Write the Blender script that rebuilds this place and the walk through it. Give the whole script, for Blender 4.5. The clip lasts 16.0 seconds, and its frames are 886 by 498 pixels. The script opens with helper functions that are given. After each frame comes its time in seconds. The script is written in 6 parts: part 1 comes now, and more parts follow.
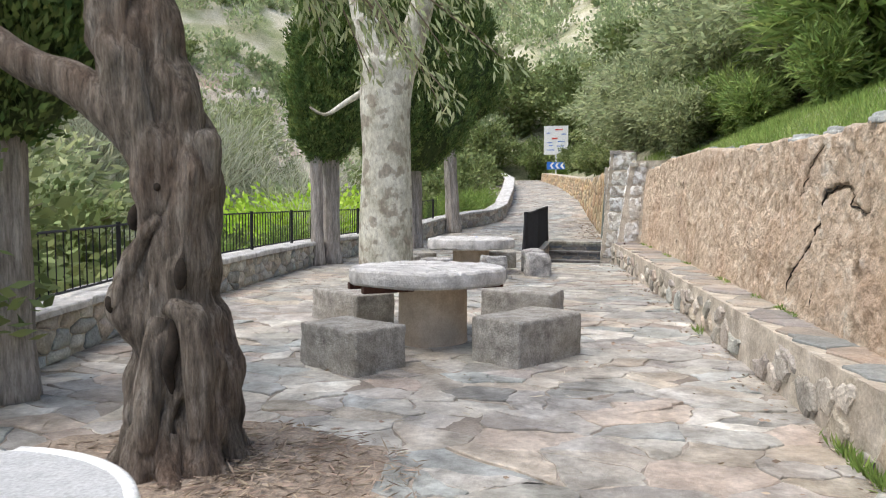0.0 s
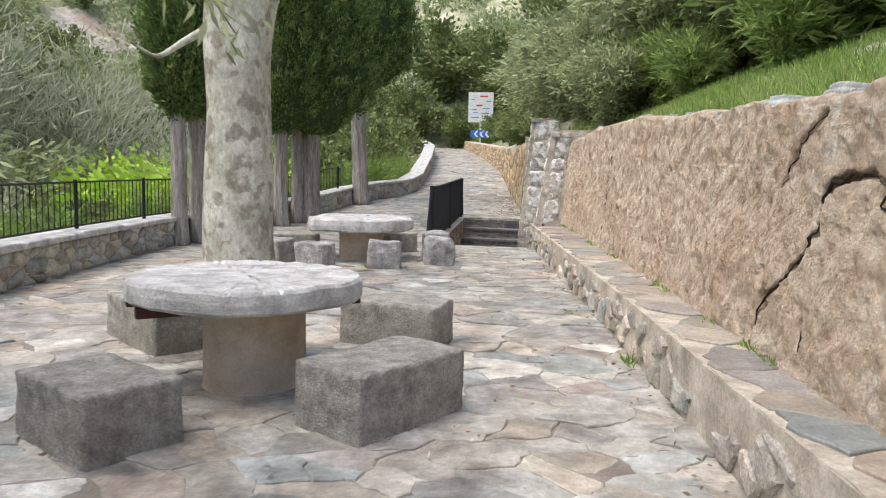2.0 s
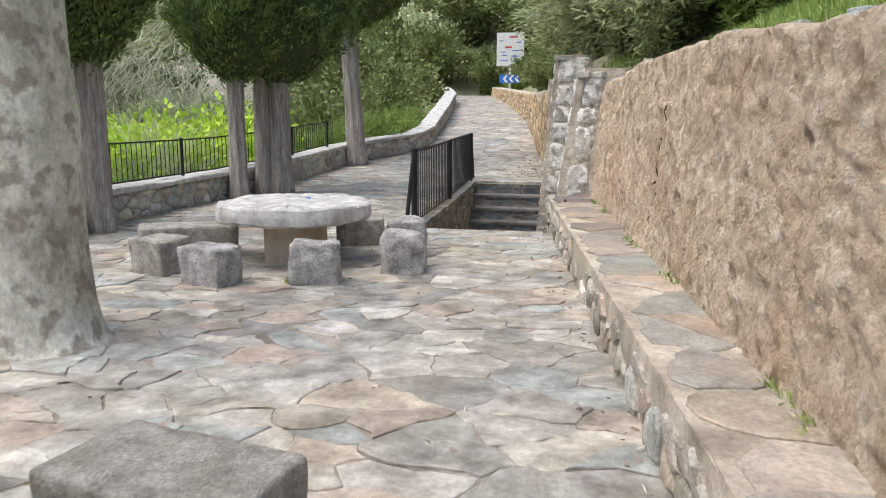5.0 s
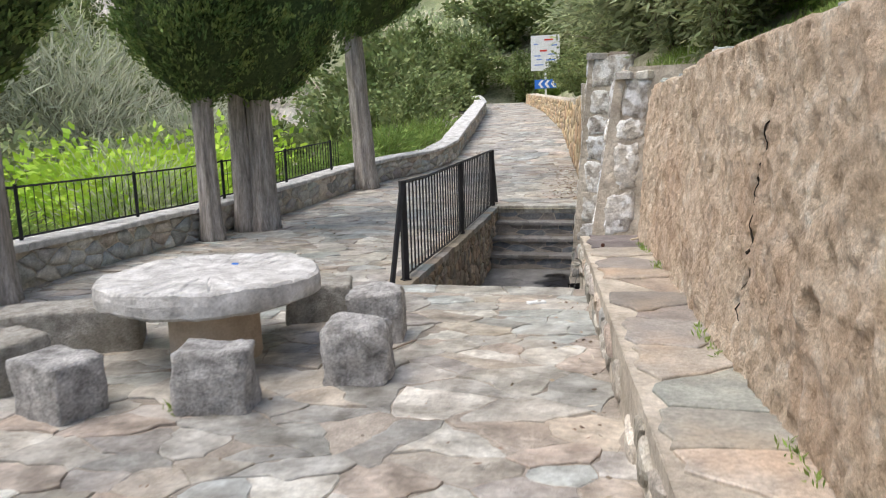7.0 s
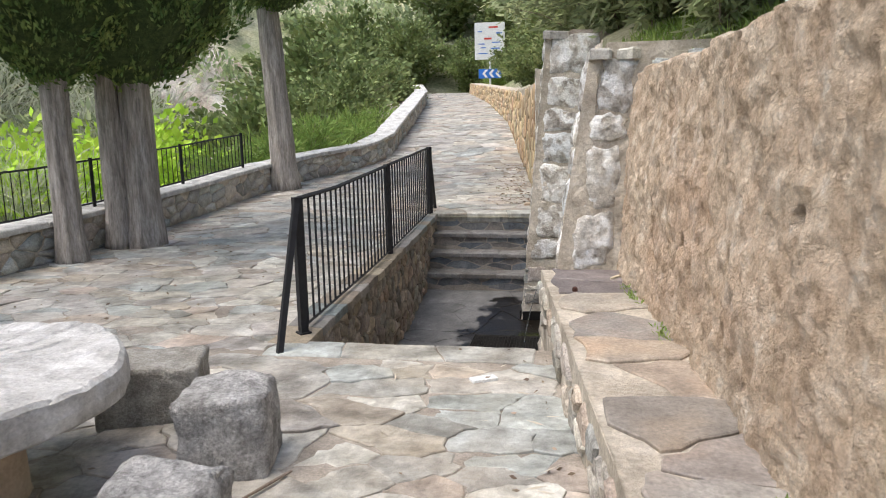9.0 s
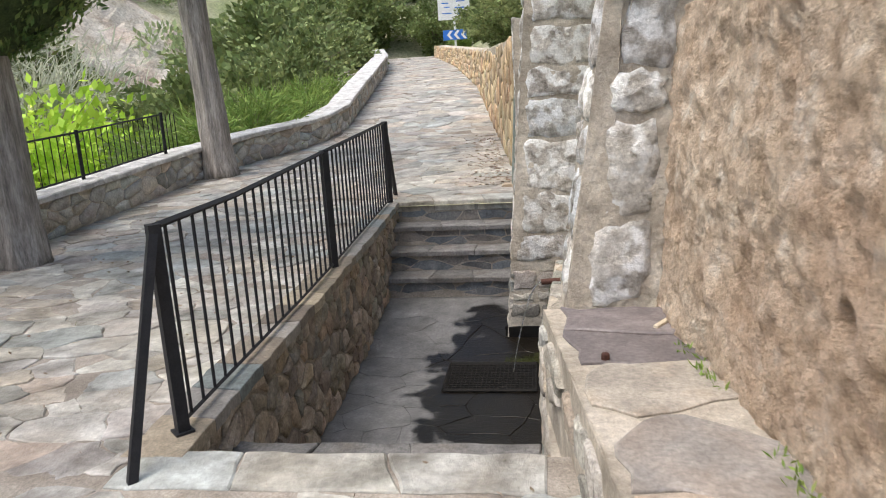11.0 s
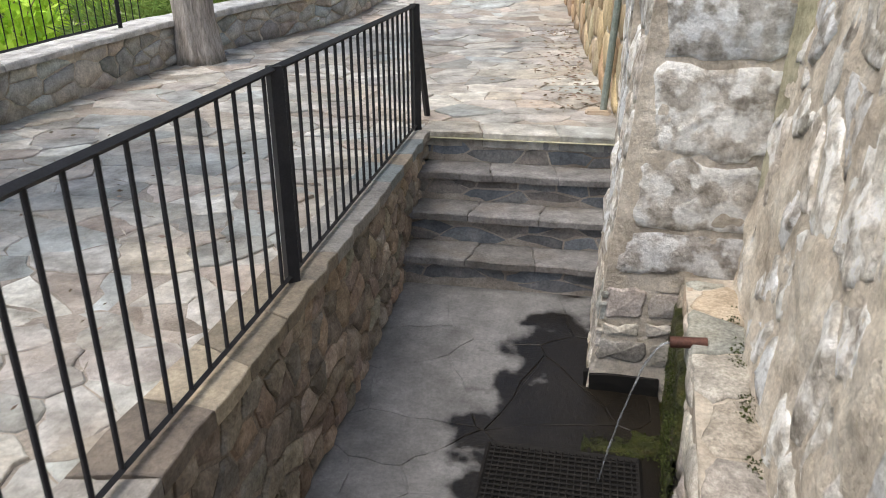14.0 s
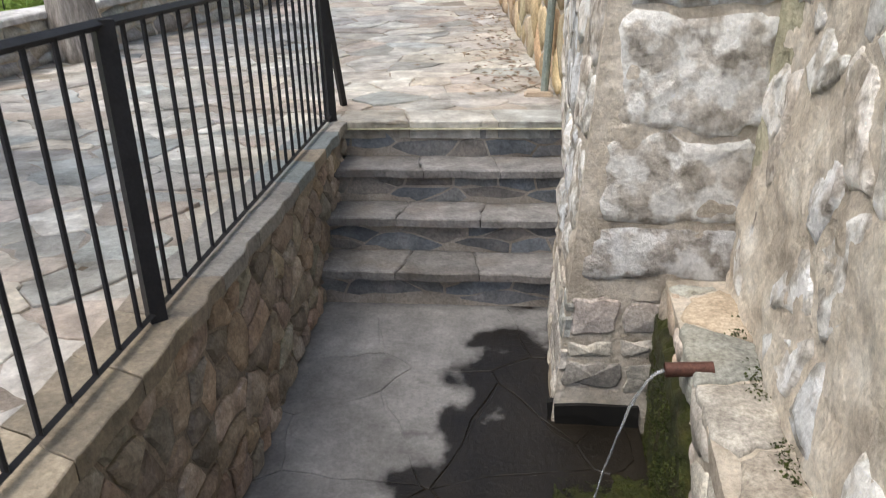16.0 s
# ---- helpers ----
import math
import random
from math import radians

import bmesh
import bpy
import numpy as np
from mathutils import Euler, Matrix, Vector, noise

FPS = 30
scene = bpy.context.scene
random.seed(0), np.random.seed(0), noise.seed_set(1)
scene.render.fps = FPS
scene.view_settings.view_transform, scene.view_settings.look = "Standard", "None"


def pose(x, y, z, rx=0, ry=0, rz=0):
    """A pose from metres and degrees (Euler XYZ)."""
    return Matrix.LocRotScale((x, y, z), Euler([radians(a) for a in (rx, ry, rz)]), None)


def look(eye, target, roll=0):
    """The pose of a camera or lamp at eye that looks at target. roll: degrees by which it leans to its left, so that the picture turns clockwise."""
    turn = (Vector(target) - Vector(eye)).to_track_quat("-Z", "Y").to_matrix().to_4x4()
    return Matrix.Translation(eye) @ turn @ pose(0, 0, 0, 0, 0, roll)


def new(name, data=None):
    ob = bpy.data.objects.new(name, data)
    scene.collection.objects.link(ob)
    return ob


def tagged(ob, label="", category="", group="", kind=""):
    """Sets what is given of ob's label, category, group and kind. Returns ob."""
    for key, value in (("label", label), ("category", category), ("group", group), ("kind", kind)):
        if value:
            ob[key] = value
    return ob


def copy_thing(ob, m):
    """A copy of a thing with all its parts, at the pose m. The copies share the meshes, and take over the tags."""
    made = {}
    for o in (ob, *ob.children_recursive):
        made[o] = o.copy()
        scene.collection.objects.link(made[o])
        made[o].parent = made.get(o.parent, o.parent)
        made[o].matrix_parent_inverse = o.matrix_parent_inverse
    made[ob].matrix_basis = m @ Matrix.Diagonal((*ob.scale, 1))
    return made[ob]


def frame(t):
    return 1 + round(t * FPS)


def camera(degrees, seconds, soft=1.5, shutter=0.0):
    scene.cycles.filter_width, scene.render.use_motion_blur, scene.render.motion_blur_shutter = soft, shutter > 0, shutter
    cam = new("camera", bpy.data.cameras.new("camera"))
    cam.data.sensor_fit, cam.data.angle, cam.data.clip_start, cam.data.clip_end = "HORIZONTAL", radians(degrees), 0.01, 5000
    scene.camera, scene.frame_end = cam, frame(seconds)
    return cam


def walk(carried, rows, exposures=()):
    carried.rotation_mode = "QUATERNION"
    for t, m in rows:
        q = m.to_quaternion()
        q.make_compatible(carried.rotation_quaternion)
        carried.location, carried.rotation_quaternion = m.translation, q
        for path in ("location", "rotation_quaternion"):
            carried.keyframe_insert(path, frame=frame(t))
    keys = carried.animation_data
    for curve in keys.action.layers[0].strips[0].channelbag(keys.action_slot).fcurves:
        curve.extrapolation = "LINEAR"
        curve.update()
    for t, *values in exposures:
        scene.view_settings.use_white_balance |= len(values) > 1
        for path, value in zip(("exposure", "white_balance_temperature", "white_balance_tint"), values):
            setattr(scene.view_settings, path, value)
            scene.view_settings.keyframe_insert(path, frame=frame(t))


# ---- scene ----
cam = camera(61.4, 16.0, soft=1.0, shutter=0.25)
PATH = [
    (0, (0.776, -4.473, 1.207), (0.308, -2.533, 1.082), 0.0),
    (0.5, (0.792, -3.961, 1.244), (0.306, -2.033, 1.032), 0.6),
    (1, (0.779, -3.412, 1.264), (0.483, -1.441, 1.093), 0.4),
    (1.5, (0.861, -2.884, 1.293), (0.573, -0.913, 1.112), 0.0),
    (2, (0.886, -2.333, 1.295), (0.611, -0.363, 1.084), 1.4),
    (2.5, (0.976, -1.786, 1.32), (0.737, 0.185, 1.083), 1.9),
    (3, (0.982, -1.25, 1.326), (0.65, 0.701, 1.037), 0.7),
    (3.5, (0.981, -0.671, 1.383), (0.64, 1.274, 1.068), 1.1),
    (3.7, (1.026, -0.425, 1.393), (0.68, 1.519, 1.078), 1.0),
    (5.8, (1.096, 2.116, 1.467), (0.662, 4.033, 1.095), -1.2),
    (6, (1.108, 2.375, 1.483), (0.602, 4.273, 1.109), -1.4),
    (6.5, (1.075, 2.937, 1.476), (0.515, 4.814, 1.073), -1.9),
    (7, (1.06, 3.507, 1.536), (0.572, 5.419, 1.21), -1.8),
    (7.5, (1.018, 4.042, 1.552), (0.553, 5.964, 1.256), -1.8),
    (8, (0.913, 4.559, 1.572), (0.469, 6.487, 1.281), -2.0),
    (8.5, (0.912, 5.054, 1.587), (0.497, 6.986, 1.284), -2.3),
    (9, (0.791, 5.559, 1.563), (0.449, 7.497, 1.208), -1.2),
    (9.2, (0.764, 5.741, 1.563), (0.438, 7.679, 1.19), -1.5),
    (11.3, (0.478, 7.835, 1.558), (0.217, 9.761, 1.087), -3.9),
    (11.5, (0.42, 8.055, 1.564), (0.192, 9.978, 1.064), -3.6),
    (12, (0.415, 8.615, 1.52), (0.259, 10.504, 0.883), -2.4),
    (12.5, (0.314, 9.097, 1.49), (0.191, 10.952, 0.754), -0.2),
    (13, (0.213, 9.57, 1.505), (0.017, 11.417, 0.762), 0.8),
    (13.5, (0.188, 10.058, 1.507), (-0.167, 11.886, 0.777), -0.3),
    (14, (0.129, 10.497, 1.499), (-0.246, 12.313, 0.749), -0.3),
    (14.5, (0.185, 10.819, 1.519), (-0.268, 12.615, 0.765), -1.6),
    (15, (0.173, 10.993, 1.415), (-0.256, 12.813, 0.704), 0.1),
    (15.5, (0.043, 11.163, 1.317), (-0.26, 13.027, 0.658), -1.2),
    (16, (0.028, 11.306, 1.207), (-0.178, 13.15, 0.463), -1.5),
]
walk(cam, [(t, look(eye, target, roll)) for t, eye, target, roll in PATH],
     exposures=[(0, 0.82), (1.5, 0.78), (6, 0.76), (7.5, 0.82), (9, 0.88), (11.5, 0.93), (14.5, 1.08), (16, 1.12)])

# ---- world, sun, exposure ----
world = bpy.data.worlds.new("world")
scene.world = world
world.use_nodes = True
wn = world.node_tree.nodes
sky = wn.new("ShaderNodeTexSky")
sky.sky_type = "NISHITA"
sky.sun_disc = False
sky.sun_elevation, sky.sun_rotation = radians(64), radians(236)
sky.air_density, sky.dust_density = 1.0, 3.0
wn["Background"].inputs["Strength"].default_value = 0.15
world.node_tree.links.new(sky.outputs[0], wn["Background"].inputs[0])
sun_data = bpy.data.lights.new("sun", "SUN")
sun_data.energy, sun_data.angle, sun_data.color = 1.6, radians(50), (1.0, 0.955, 0.885)
sun = new("sun", sun_data)
sun.matrix_world = look((-4.5, -3, 11), (0, 0, 0))


# ---- materials ----
def material(name, colors, scale=6.0, rough=0.85, bump=0.3, bump_scale=40.0, piece=0.0, island=0.0, metal=0.0,
             stain=None, stain_scale=1.2, stain_amount=0.5, bump_distance=0.01, spread=0.5, stretch=(1, 1, 1), tints=None, wet=None, stain_edge=(0.48, 0.68), grain=0.3, spec=0.3, leaf=0.0):
    """Two-scale procedural surface. colors: dark to light along a noise ramp; piece / island: how much single pieces differ."""
    m = bpy.data.materials.new(name)
    m.use_nodes = True
    n, l = m.node_tree.nodes, m.node_tree.links
    b = n["Principled BSDF"]
    b.inputs["Roughness"].default_value, b.inputs["Metallic"].default_value = rough, metal
    b.inputs["Specular IOR Level"].default_value = spec
    co = n.new("ShaderNodeTexCoord")
    mp = n.new("ShaderNodeMapping")
    mp.inputs["Scale"].default_value = stretch
    l.new(co.outputs["Object"], mp.inputs[0])
    n1 = n.new("ShaderNodeTexNoise")
    n1.inputs["Scale"].default_value, n1.inputs["Detail"].default_value, n1.inputs["Roughness"].default_value = scale, 8, 0.65
    l.new(mp.outputs[0], n1.inputs["Vector"])
    ramp = n.new("ShaderNodeValToRGB")
    e = ramp.color_ramp.elements
    lo, hi = 0.5 - spread / 2, 0.5 + spread / 2
    while len(e) < len(colors):
        e.new(0.5)
    for i, c in enumerate(colors):
        e[i].position = lo + (hi - lo) * i / max(1, len(colors) - 1)
        e[i].color = (*c, 1)
    l.new(n1.outputs["Fac"], ramp.inputs[0])
    out = ramp.outputs["Color"]
    if stain:
        n3 = n.new("ShaderNodeTexNoise")
        n3.inputs["Scale"].default_value, n3.inputs["Detail"].default_value = stain_scale, 6
        l.new(co.outputs["Object"], n3.inputs["Vector"])
        mr = n.new("ShaderNodeMapRange")
        mr.inputs["From Min"].default_value, mr.inputs["From Max"].default_value = stain_edge
        mr.inputs["To Max"].default_value = stain_amount
        l.new(n3.outputs["Fac"], mr.inputs["Value"])
        mx = n.new("ShaderNodeMix")
        mx.data_type = "RGBA"
        l.new(mr.outputs[0], mx.inputs["Factor"])
        l.new(out, mx.inputs["A"])
        mx.inputs["B"].default_value = (*stain, 1)
        out = mx.outputs["Result"]
    if piece or island:
        src = n.new("ShaderNodeObjectInfo").outputs["Random"] if piece else n.new("ShaderNodeNewGeometry").outputs["Random Per Island"]
        amount = piece or island
        hs = n.new("ShaderNodeHueSaturation")
        for socket, a, c in (("Value", 1 - amount, 1 + amount), ("Hue", 0.5 - amount * 0.06, 0.5 + amount * 0.05)):
            mr = n.new("ShaderNodeMapRange")
            mr.inputs["To Min"].default_value, mr.inputs["To Max"].default_value = a, c
            if socket == "Hue":
                w = n.new("ShaderNodeTexWhiteNoise")
                w.noise_dimensions = "1D"
                l.new(src, w.inputs["W"])
                l.new(w.outputs["Value"], mr.inputs["Value"])
            else:
                l.new(src, mr.inputs["Value"])
            l.new(mr.outputs[0], hs.inputs[socket])
        l.new(out, hs.inputs["Color"])
        out = hs.outputs["Color"]
        if tints:
            w = n.new("ShaderNodeTexWhiteNoise")
            w.noise_dimensions = "1D"
            ad = n.new("ShaderNodeMath")
            ad.operation = "ADD"
            ad.inputs[1].default_value = 3.7
            l.new(src, ad.inputs[0])
            l.new(ad.outputs[0], w.inputs["W"])
            tr = n.new("ShaderNodeValToRGB")
            tr.color_ramp.interpolation = "CONSTANT"
            te = tr.color_ramp.elements
            while len(te) < len(tints):
                te.new(0.5)
            for i, c in enumerate(tints):
                te[i].position = i / len(tints)
                te[i].color = (*c, 1)
            l.new(w.outputs["Value"], tr.inputs[0])
            mm = n.new("ShaderNodeMix")
            mm.data_type, mm.blend_type = "RGBA", "MULTIPLY"
            mm.inputs["Factor"].default_value = 1.0
            l.new(out, mm.inputs["A"])
            l.new(tr.outputs["Color"], mm.inputs["B"])
            out = mm.outputs["Result"]
    if wet:
        # a wet patch round the spring, with a ragged edge
        vm = n.new("ShaderNodeVectorMath")
        vm.operation = "DISTANCE"
        sc = n.new("ShaderNodeVectorMath")
        sc.operation = "MULTIPLY"
        sc.inputs[1].default_value = (1.0 / wet[2], 1.0 / wet[3], 0)
        l.new(co.outputs["Object"], sc.inputs[0])
        vm.inputs[1].default_value = (wet[0] / wet[2], wet[1] / wet[3], 0)
        l.new(sc.outputs[0], vm.inputs[0])
        nw = n.new("ShaderNodeTexNoise")
        nw.inputs["Scale"].default_value, nw.inputs["Detail"].default_value = 3.5, 5
        l.new(co.outputs["Object"], nw.inputs["Vector"])
        sm = n.new("ShaderNodeMath")
        sm.operation = "MULTIPLY_ADD"
        sm.inputs[1].default_value = 1.1
        l.new(nw.outputs["Fac"], sm.inputs[0])
        l.new(vm.outputs["Value"], sm.inputs[2])
        wr = n.new("ShaderNodeMapRange")
        wr.inputs["From Min"].default_value, wr.inputs["From Max"].default_value = 1.47, 1.60
        wr.inputs["To Min"].default_value, wr.inputs["To Max"].default_value = 1.0, 0.0
        l.new(sm.outputs[0], wr.inputs["Value"])
        wm = n.new("ShaderNodeMix")
        wm.data_type, wm.blend_type = "RGBA", "MULTIPLY"
        l.new(wr.outputs[0], wm.inputs["Factor"])
        l.new(out, wm.inputs["A"])
        wm.inputs["B"].default_value = (0.07, 0.058, 0.043, 1)
        out = wm.outputs["Result"]
        rr = n.new("ShaderNodeMapRange")
        rr.inputs["To Min"].default_value, rr.inputs["To Max"].default_value = rough, 0.28
        l.new(wr.outputs[0], rr.inputs["Value"])
        l.new(rr.outputs[0], b.inputs["Roughness"])
    if bump and grain:
        ng = n.new("ShaderNodeTexNoise")
        ng.inputs["Scale"].default_value, ng.inputs["Detail"].default_value, ng.inputs["Roughness"].default_value = bump_scale * 1.6, 8, 0.8
        l.new(mp.outputs[0], ng.inputs["Vector"])
        gr = n.new("ShaderNodeMapRange")
        gr.inputs["From Min"].default_value, gr.inputs["From Max"].default_value = 0.34, 0.66
        gr.inputs["To Min"].default_value, gr.inputs["To Max"].default_value = 1 - grain * 1.3, 1 + grain
        l.new(ng.outputs["Fac"], gr.inputs["Value"])
        vm2 = n.new("ShaderNodeVectorMath")
        vm2.operation = "SCALE"
        l.new(out, vm2.inputs[0])
        l.new(gr.outputs[0], vm2.inputs["Scale"])
        out = vm2.outputs[0]
    l.new(out, b.inputs["Base Color"])
    if bump:
        n2 = n.new("ShaderNodeTexNoise")
        n2.inputs["Scale"].default_value, n2.inputs["Detail"].default_value, n2.inputs["Roughness"].default_value = bump_scale, 8, 0.7
        l.new(mp.outputs[0], n2.inputs["Vector"])
        bp = n.new("ShaderNodeBump")
        bp.inputs["Strength"].default_value, bp.inputs["Distance"].default_value = bump, bump_distance
        l.new(n2.outputs["Fac"], bp.inputs["Height"])
        l.new(bp.outputs[0], b.inputs["Normal"])
    if leaf:
        # thin leaves let part of the light through
        tl = n.new("ShaderNodeBsdfTranslucent")
        l.new(out, tl.inputs["Color"])
        ms = n.new("ShaderNodeMixShader")
        ms.inputs[0].default_value = leaf
        l.new(b.outputs[0], ms.inputs[1])
        l.new(tl.outputs[0], ms.inputs[2])
        l.new(ms.outputs[0], n["Material Output"].inputs["Surface"])
    return m


SLATE_TINTS = [(1.0, 1.0, 1.0), (0.8, 0.76, 0.75), (0.84, 0.97, 1.02), (1.1, 1.02, 0.9), (0.9, 0.9, 0.93), (1.02, 1.06, 1.02), (1.08, 0.96, 0.84), (0.92, 1.02, 1.0), (0.86, 0.82, 0.8), (1.25, 1.2, 1.12)]
STONE_TINTS = [(1.0, 1.0, 1.0), (0.87, 0.95, 0.98), (1.04, 1.01, 0.94), (0.9, 0.88, 0.88), (1.0, 1.01, 1.0), (1.06, 0.99, 0.89), (0.78, 0.8, 0.79), (1.0, 0.9, 0.83), (1.22, 1.23, 1.2), (1.1, 1.1, 1.06)]
FLAG_ARGS = dict(spec=0.5, grain=0.22, scale=4.2, rough=0.42, bump=0.9, bump_scale=14, stain=(0.52, 0.45, 0.37), stain_scale=1.6, stain_amount=0.4, tints=STONE_TINTS, spread=0.32, bump_distance=0.018)
FLAG_COLORS = [(0.19, 0.174, 0.15), (0.37, 0.35, 0.316), (0.585, 0.567, 0.525)]
FLAG = material("flagstone", FLAG_COLORS, piece=0.2, **FLAG_ARGS)
FLAG_REST = material("flagstone_far", FLAG_COLORS, island=0.2, **FLAG_ARGS)
JOINT = material("mortar", [(0.27, 0.235, 0.195), (0.47, 0.42, 0.36)], 9, 0.95, 0.9, 50, stain=(0.14, 0.115, 0.09), stain_scale=1.5, stain_amount=0.75)
RUBBLE_ARGS = dict(scale=7, rough=0.9, bump=0.9, bump_scale=35, stain=(0.46, 0.38, 0.29), stain_scale=2.0, stain_amount=0.4, tints=STONE_TINTS)
RUBBLE_COLORS = [(0.17, 0.155, 0.135), (0.38, 0.35, 0.31), (0.60, 0.565, 0.51)]
RUBBLE = material("rubble_stone", RUBBLE_COLORS, piece=0.26, **RUBBLE_ARGS)
RUBBLE_REST = material("rubble_stone_far", RUBBLE_COLORS, island=0.26, **RUBBLE_ARGS)
COURT_STONE = material("court_rubble", [(0.14, 0.115, 0.09), (0.30, 0.25, 0.20), (0.47, 0.41, 0.34)], 9, 0.9, 0.9, 35, piece=0.3, tints=STONE_TINTS)
OCHRE = material("ochre_rubble", [(0.30, 0.22, 0.14), (0.48, 0.37, 0.24), (0.62, 0.50, 0.35)], 6, 0.95, 0.9, 30, island=0.25, tints=STONE_TINTS)
LIME = material("lime_mortar", [(0.36, 0.31, 0.25), (0.57, 0.51, 0.42), (0.76, 0.70, 0.61)], 4, 0.95, 1.0, 22, stain=(0.27, 0.235, 0.19), stain_scale=2.6, stain_amount=0.65, bump_distance=0.03, spread=0.4, grain=0.22)
EARTH_MORTAR = material("earth_mortar", [(0.20, 0.17, 0.14), (0.34, 0.29, 0.24)], 8, 0.95, 0.9, 40)
PIER_STONE = material("lichened_stone", [(0.17, 0.15, 0.128), (0.40, 0.372, 0.33), (0.62, 0.59, 0.545), (0.84, 0.825, 0.80)], 9, 0.9, 1.0, 26, piece=0.16, stain=(0.88, 0.885, 0.88), stain_scale=8.0, stain_amount=0.9, tints=[(1.0, 1.0, 1.0), (1.08, 1.07, 1.04), (0.92, 0.94, 0.96), (1.06, 1.01, 0.95), (1.14, 1.13, 1.1)], bump_distance=0.035, stain_edge=(0.46, 0.56), spread=0.4, grain=0.22)
RISER = material("riser_stone", [(0.10, 0.105, 0.11), (0.19, 0.195, 0.20), (0.31, 0.30, 0.29)], 7, 0.8, 0.9, 30, piece=0.2, tints=[(1.0, 0.98, 0.95), (0.85, 0.9, 0.95), (1.1, 0.98, 0.87), (0.85, 0.84, 0.84)])
PARAPET_COLORS, PARAPET_ARGS = [(0.24, 0.23, 0.21), (0.45, 0.435, 0.405), (0.68, 0.665, 0.63)], dict(scale=7, rough=0.9, bump=0.9, bump_scale=32, stain=(0.42, 0.36, 0.29), stain_scale=2.0, stain_amount=0.35, tints=STONE_TINTS)
PARAPET_STONE = material("parapet_stone", PARAPET_COLORS, piece=0.22, **PARAPET_ARGS)
PARAPET_REST = material("parapet_stone_far", PARAPET_COLORS, island=0.22, **PARAPET_ARGS)
PURPLE = material("purple_slate", [(0.11, 0.095, 0.095), (0.18, 0.155, 0.152), (0.27, 0.24, 0.23)], 6, 0.55, 0.7, 28, spec=0.45, piece=0.15)
# near-black colour for the shade inside wall cracks and trunk hollows
CRACK_SHADE = material("crack_shade", [(0.012, 0.01, 0.008), (0.04, 0.03, 0.022)], 12, 1.0, 0.6, 40)
COPE = material("coping_stone", [(0.15, 0.14, 0.125), (0.26, 0.245, 0.22), (0.40, 0.375, 0.33)], 6, 0.6, 0.7, 28, piece=0.3, spec=0.4, tints=[(0.95, 0.95, 0.93), (0.62, 0.74, 0.82), (1.05, 0.94, 0.78), (0.75, 0.76, 0.78), (1.05, 1.02, 0.96), (0.85, 0.76, 0.67)])
BEIGE = material("pale_lime_coat", [(0.40, 0.345, 0.275), (0.62, 0.55, 0.45), (0.76, 0.70, 0.60), (0.86, 0.82, 0.74)], 4, 0.95, 1.0, 24, stain=(0.30, 0.26, 0.21), stain_scale=3.0, stain_amount=0.6, bump_distance=0.035, spread=0.4, grain=0.22)
STEP = material("step_stone", [(0.085, 0.081, 0.076), (0.165, 0.159, 0.152), (0.27, 0.258, 0.245)], 7, 0.75, 0.9, 30, piece=0.2, stain=(0.14, 0.115, 0.09), stain_scale=4, stain_amount=0.5)
MOSS = material("moss", [(0.018, 0.026, 0.006), (0.045, 0.06, 0.011), (0.11, 0.125, 0.025)], 14, 0.7, 1.0, 60, bump_distance=0.02)
WATER = material("water", [(0.8, 0.85, 0.9), (0.9, 0.92, 0.95)], 30, 0.05, 0, 30)
WATER.node_tree.nodes["Principled BSDF"].inputs["Transmission Weight"].default_value = 0.85
RUST = material("rusty_pipe", [(0.05, 0.025, 0.02), (0.12, 0.055, 0.04)], 20, 0.6, 0.4, 60, metal=0.4)
PLASTER = material("earth_render", [(0.36, 0.265, 0.185), (0.63, 0.49, 0.355), (0.78, 0.645, 0.50), (0.90, 0.82, 0.71)], 8, 0.95, 1.0, 42, stain=(0.54, 0.355, 0.24), stain_scale=1.1, stain_amount=0.45, bump_distance=0.05, spread=0.42, grain=0.2)
GREY = material("weathered_limestone", [(0.19, 0.183, 0.175), (0.43, 0.42, 0.405), (0.68, 0.67, 0.65)], 8, 0.9, 1.0, 36, grain=0.4, bump_distance=0.03, spread=0.36, stain=(0.16, 0.145, 0.125), stain_scale=5, stain_amount=0.5)
MILL = material("millstone_top", [(0.33, 0.32, 0.305), (0.57, 0.56, 0.54), (0.76, 0.75, 0.73)], 7, 0.8, 0.9, 34, grain=0.2, bump_distance=0.02, spread=0.38, stain=(0.30, 0.29, 0.27), stain_scale=3, stain_amount=0.35)
STOOL = material("rough_stone_block", [(0.17, 0.157, 0.137), (0.39, 0.37, 0.33), (0.62, 0.60, 0.555)], 10, 0.95, 1.0, 48, grain=0.33, bump_distance=0.03, stain=(0.30, 0.27, 0.21), stain_scale=3, stain_amount=0.5)
PEDESTAL = material("rendered_pedestal", [(0.34, 0.27, 0.195), (0.52, 0.43, 0.33), (0.63, 0.54, 0.43)], 4, 0.9, 0.5, 40, grain=0.1, stain=(0.25, 0.2, 0.15), stain_scale=2.5, stain_amount=0.5)
CONCRETE = material("court_paving", [(0.095, 0.095, 0.091), (0.165, 0.162, 0.157), (0.26, 0.256, 0.248)], 4, 0.65, 0.6, 30, piece=0.1, grain=0.2, spec=0.25, wet=(0.4, 13.3, 0.86, 2.15))
SLATE = material("slate_slab", [(0.17, 0.155, 0.14), (0.28, 0.26, 0.235), (0.42, 0.39, 0.355)], 5, 0.55, 0.6, 26, spec=0.5, piece=0.18, stain=(0.40, 0.30, 0.21), stain_scale=2.2, stain_amount=0.5, tints=SLATE_TINTS)
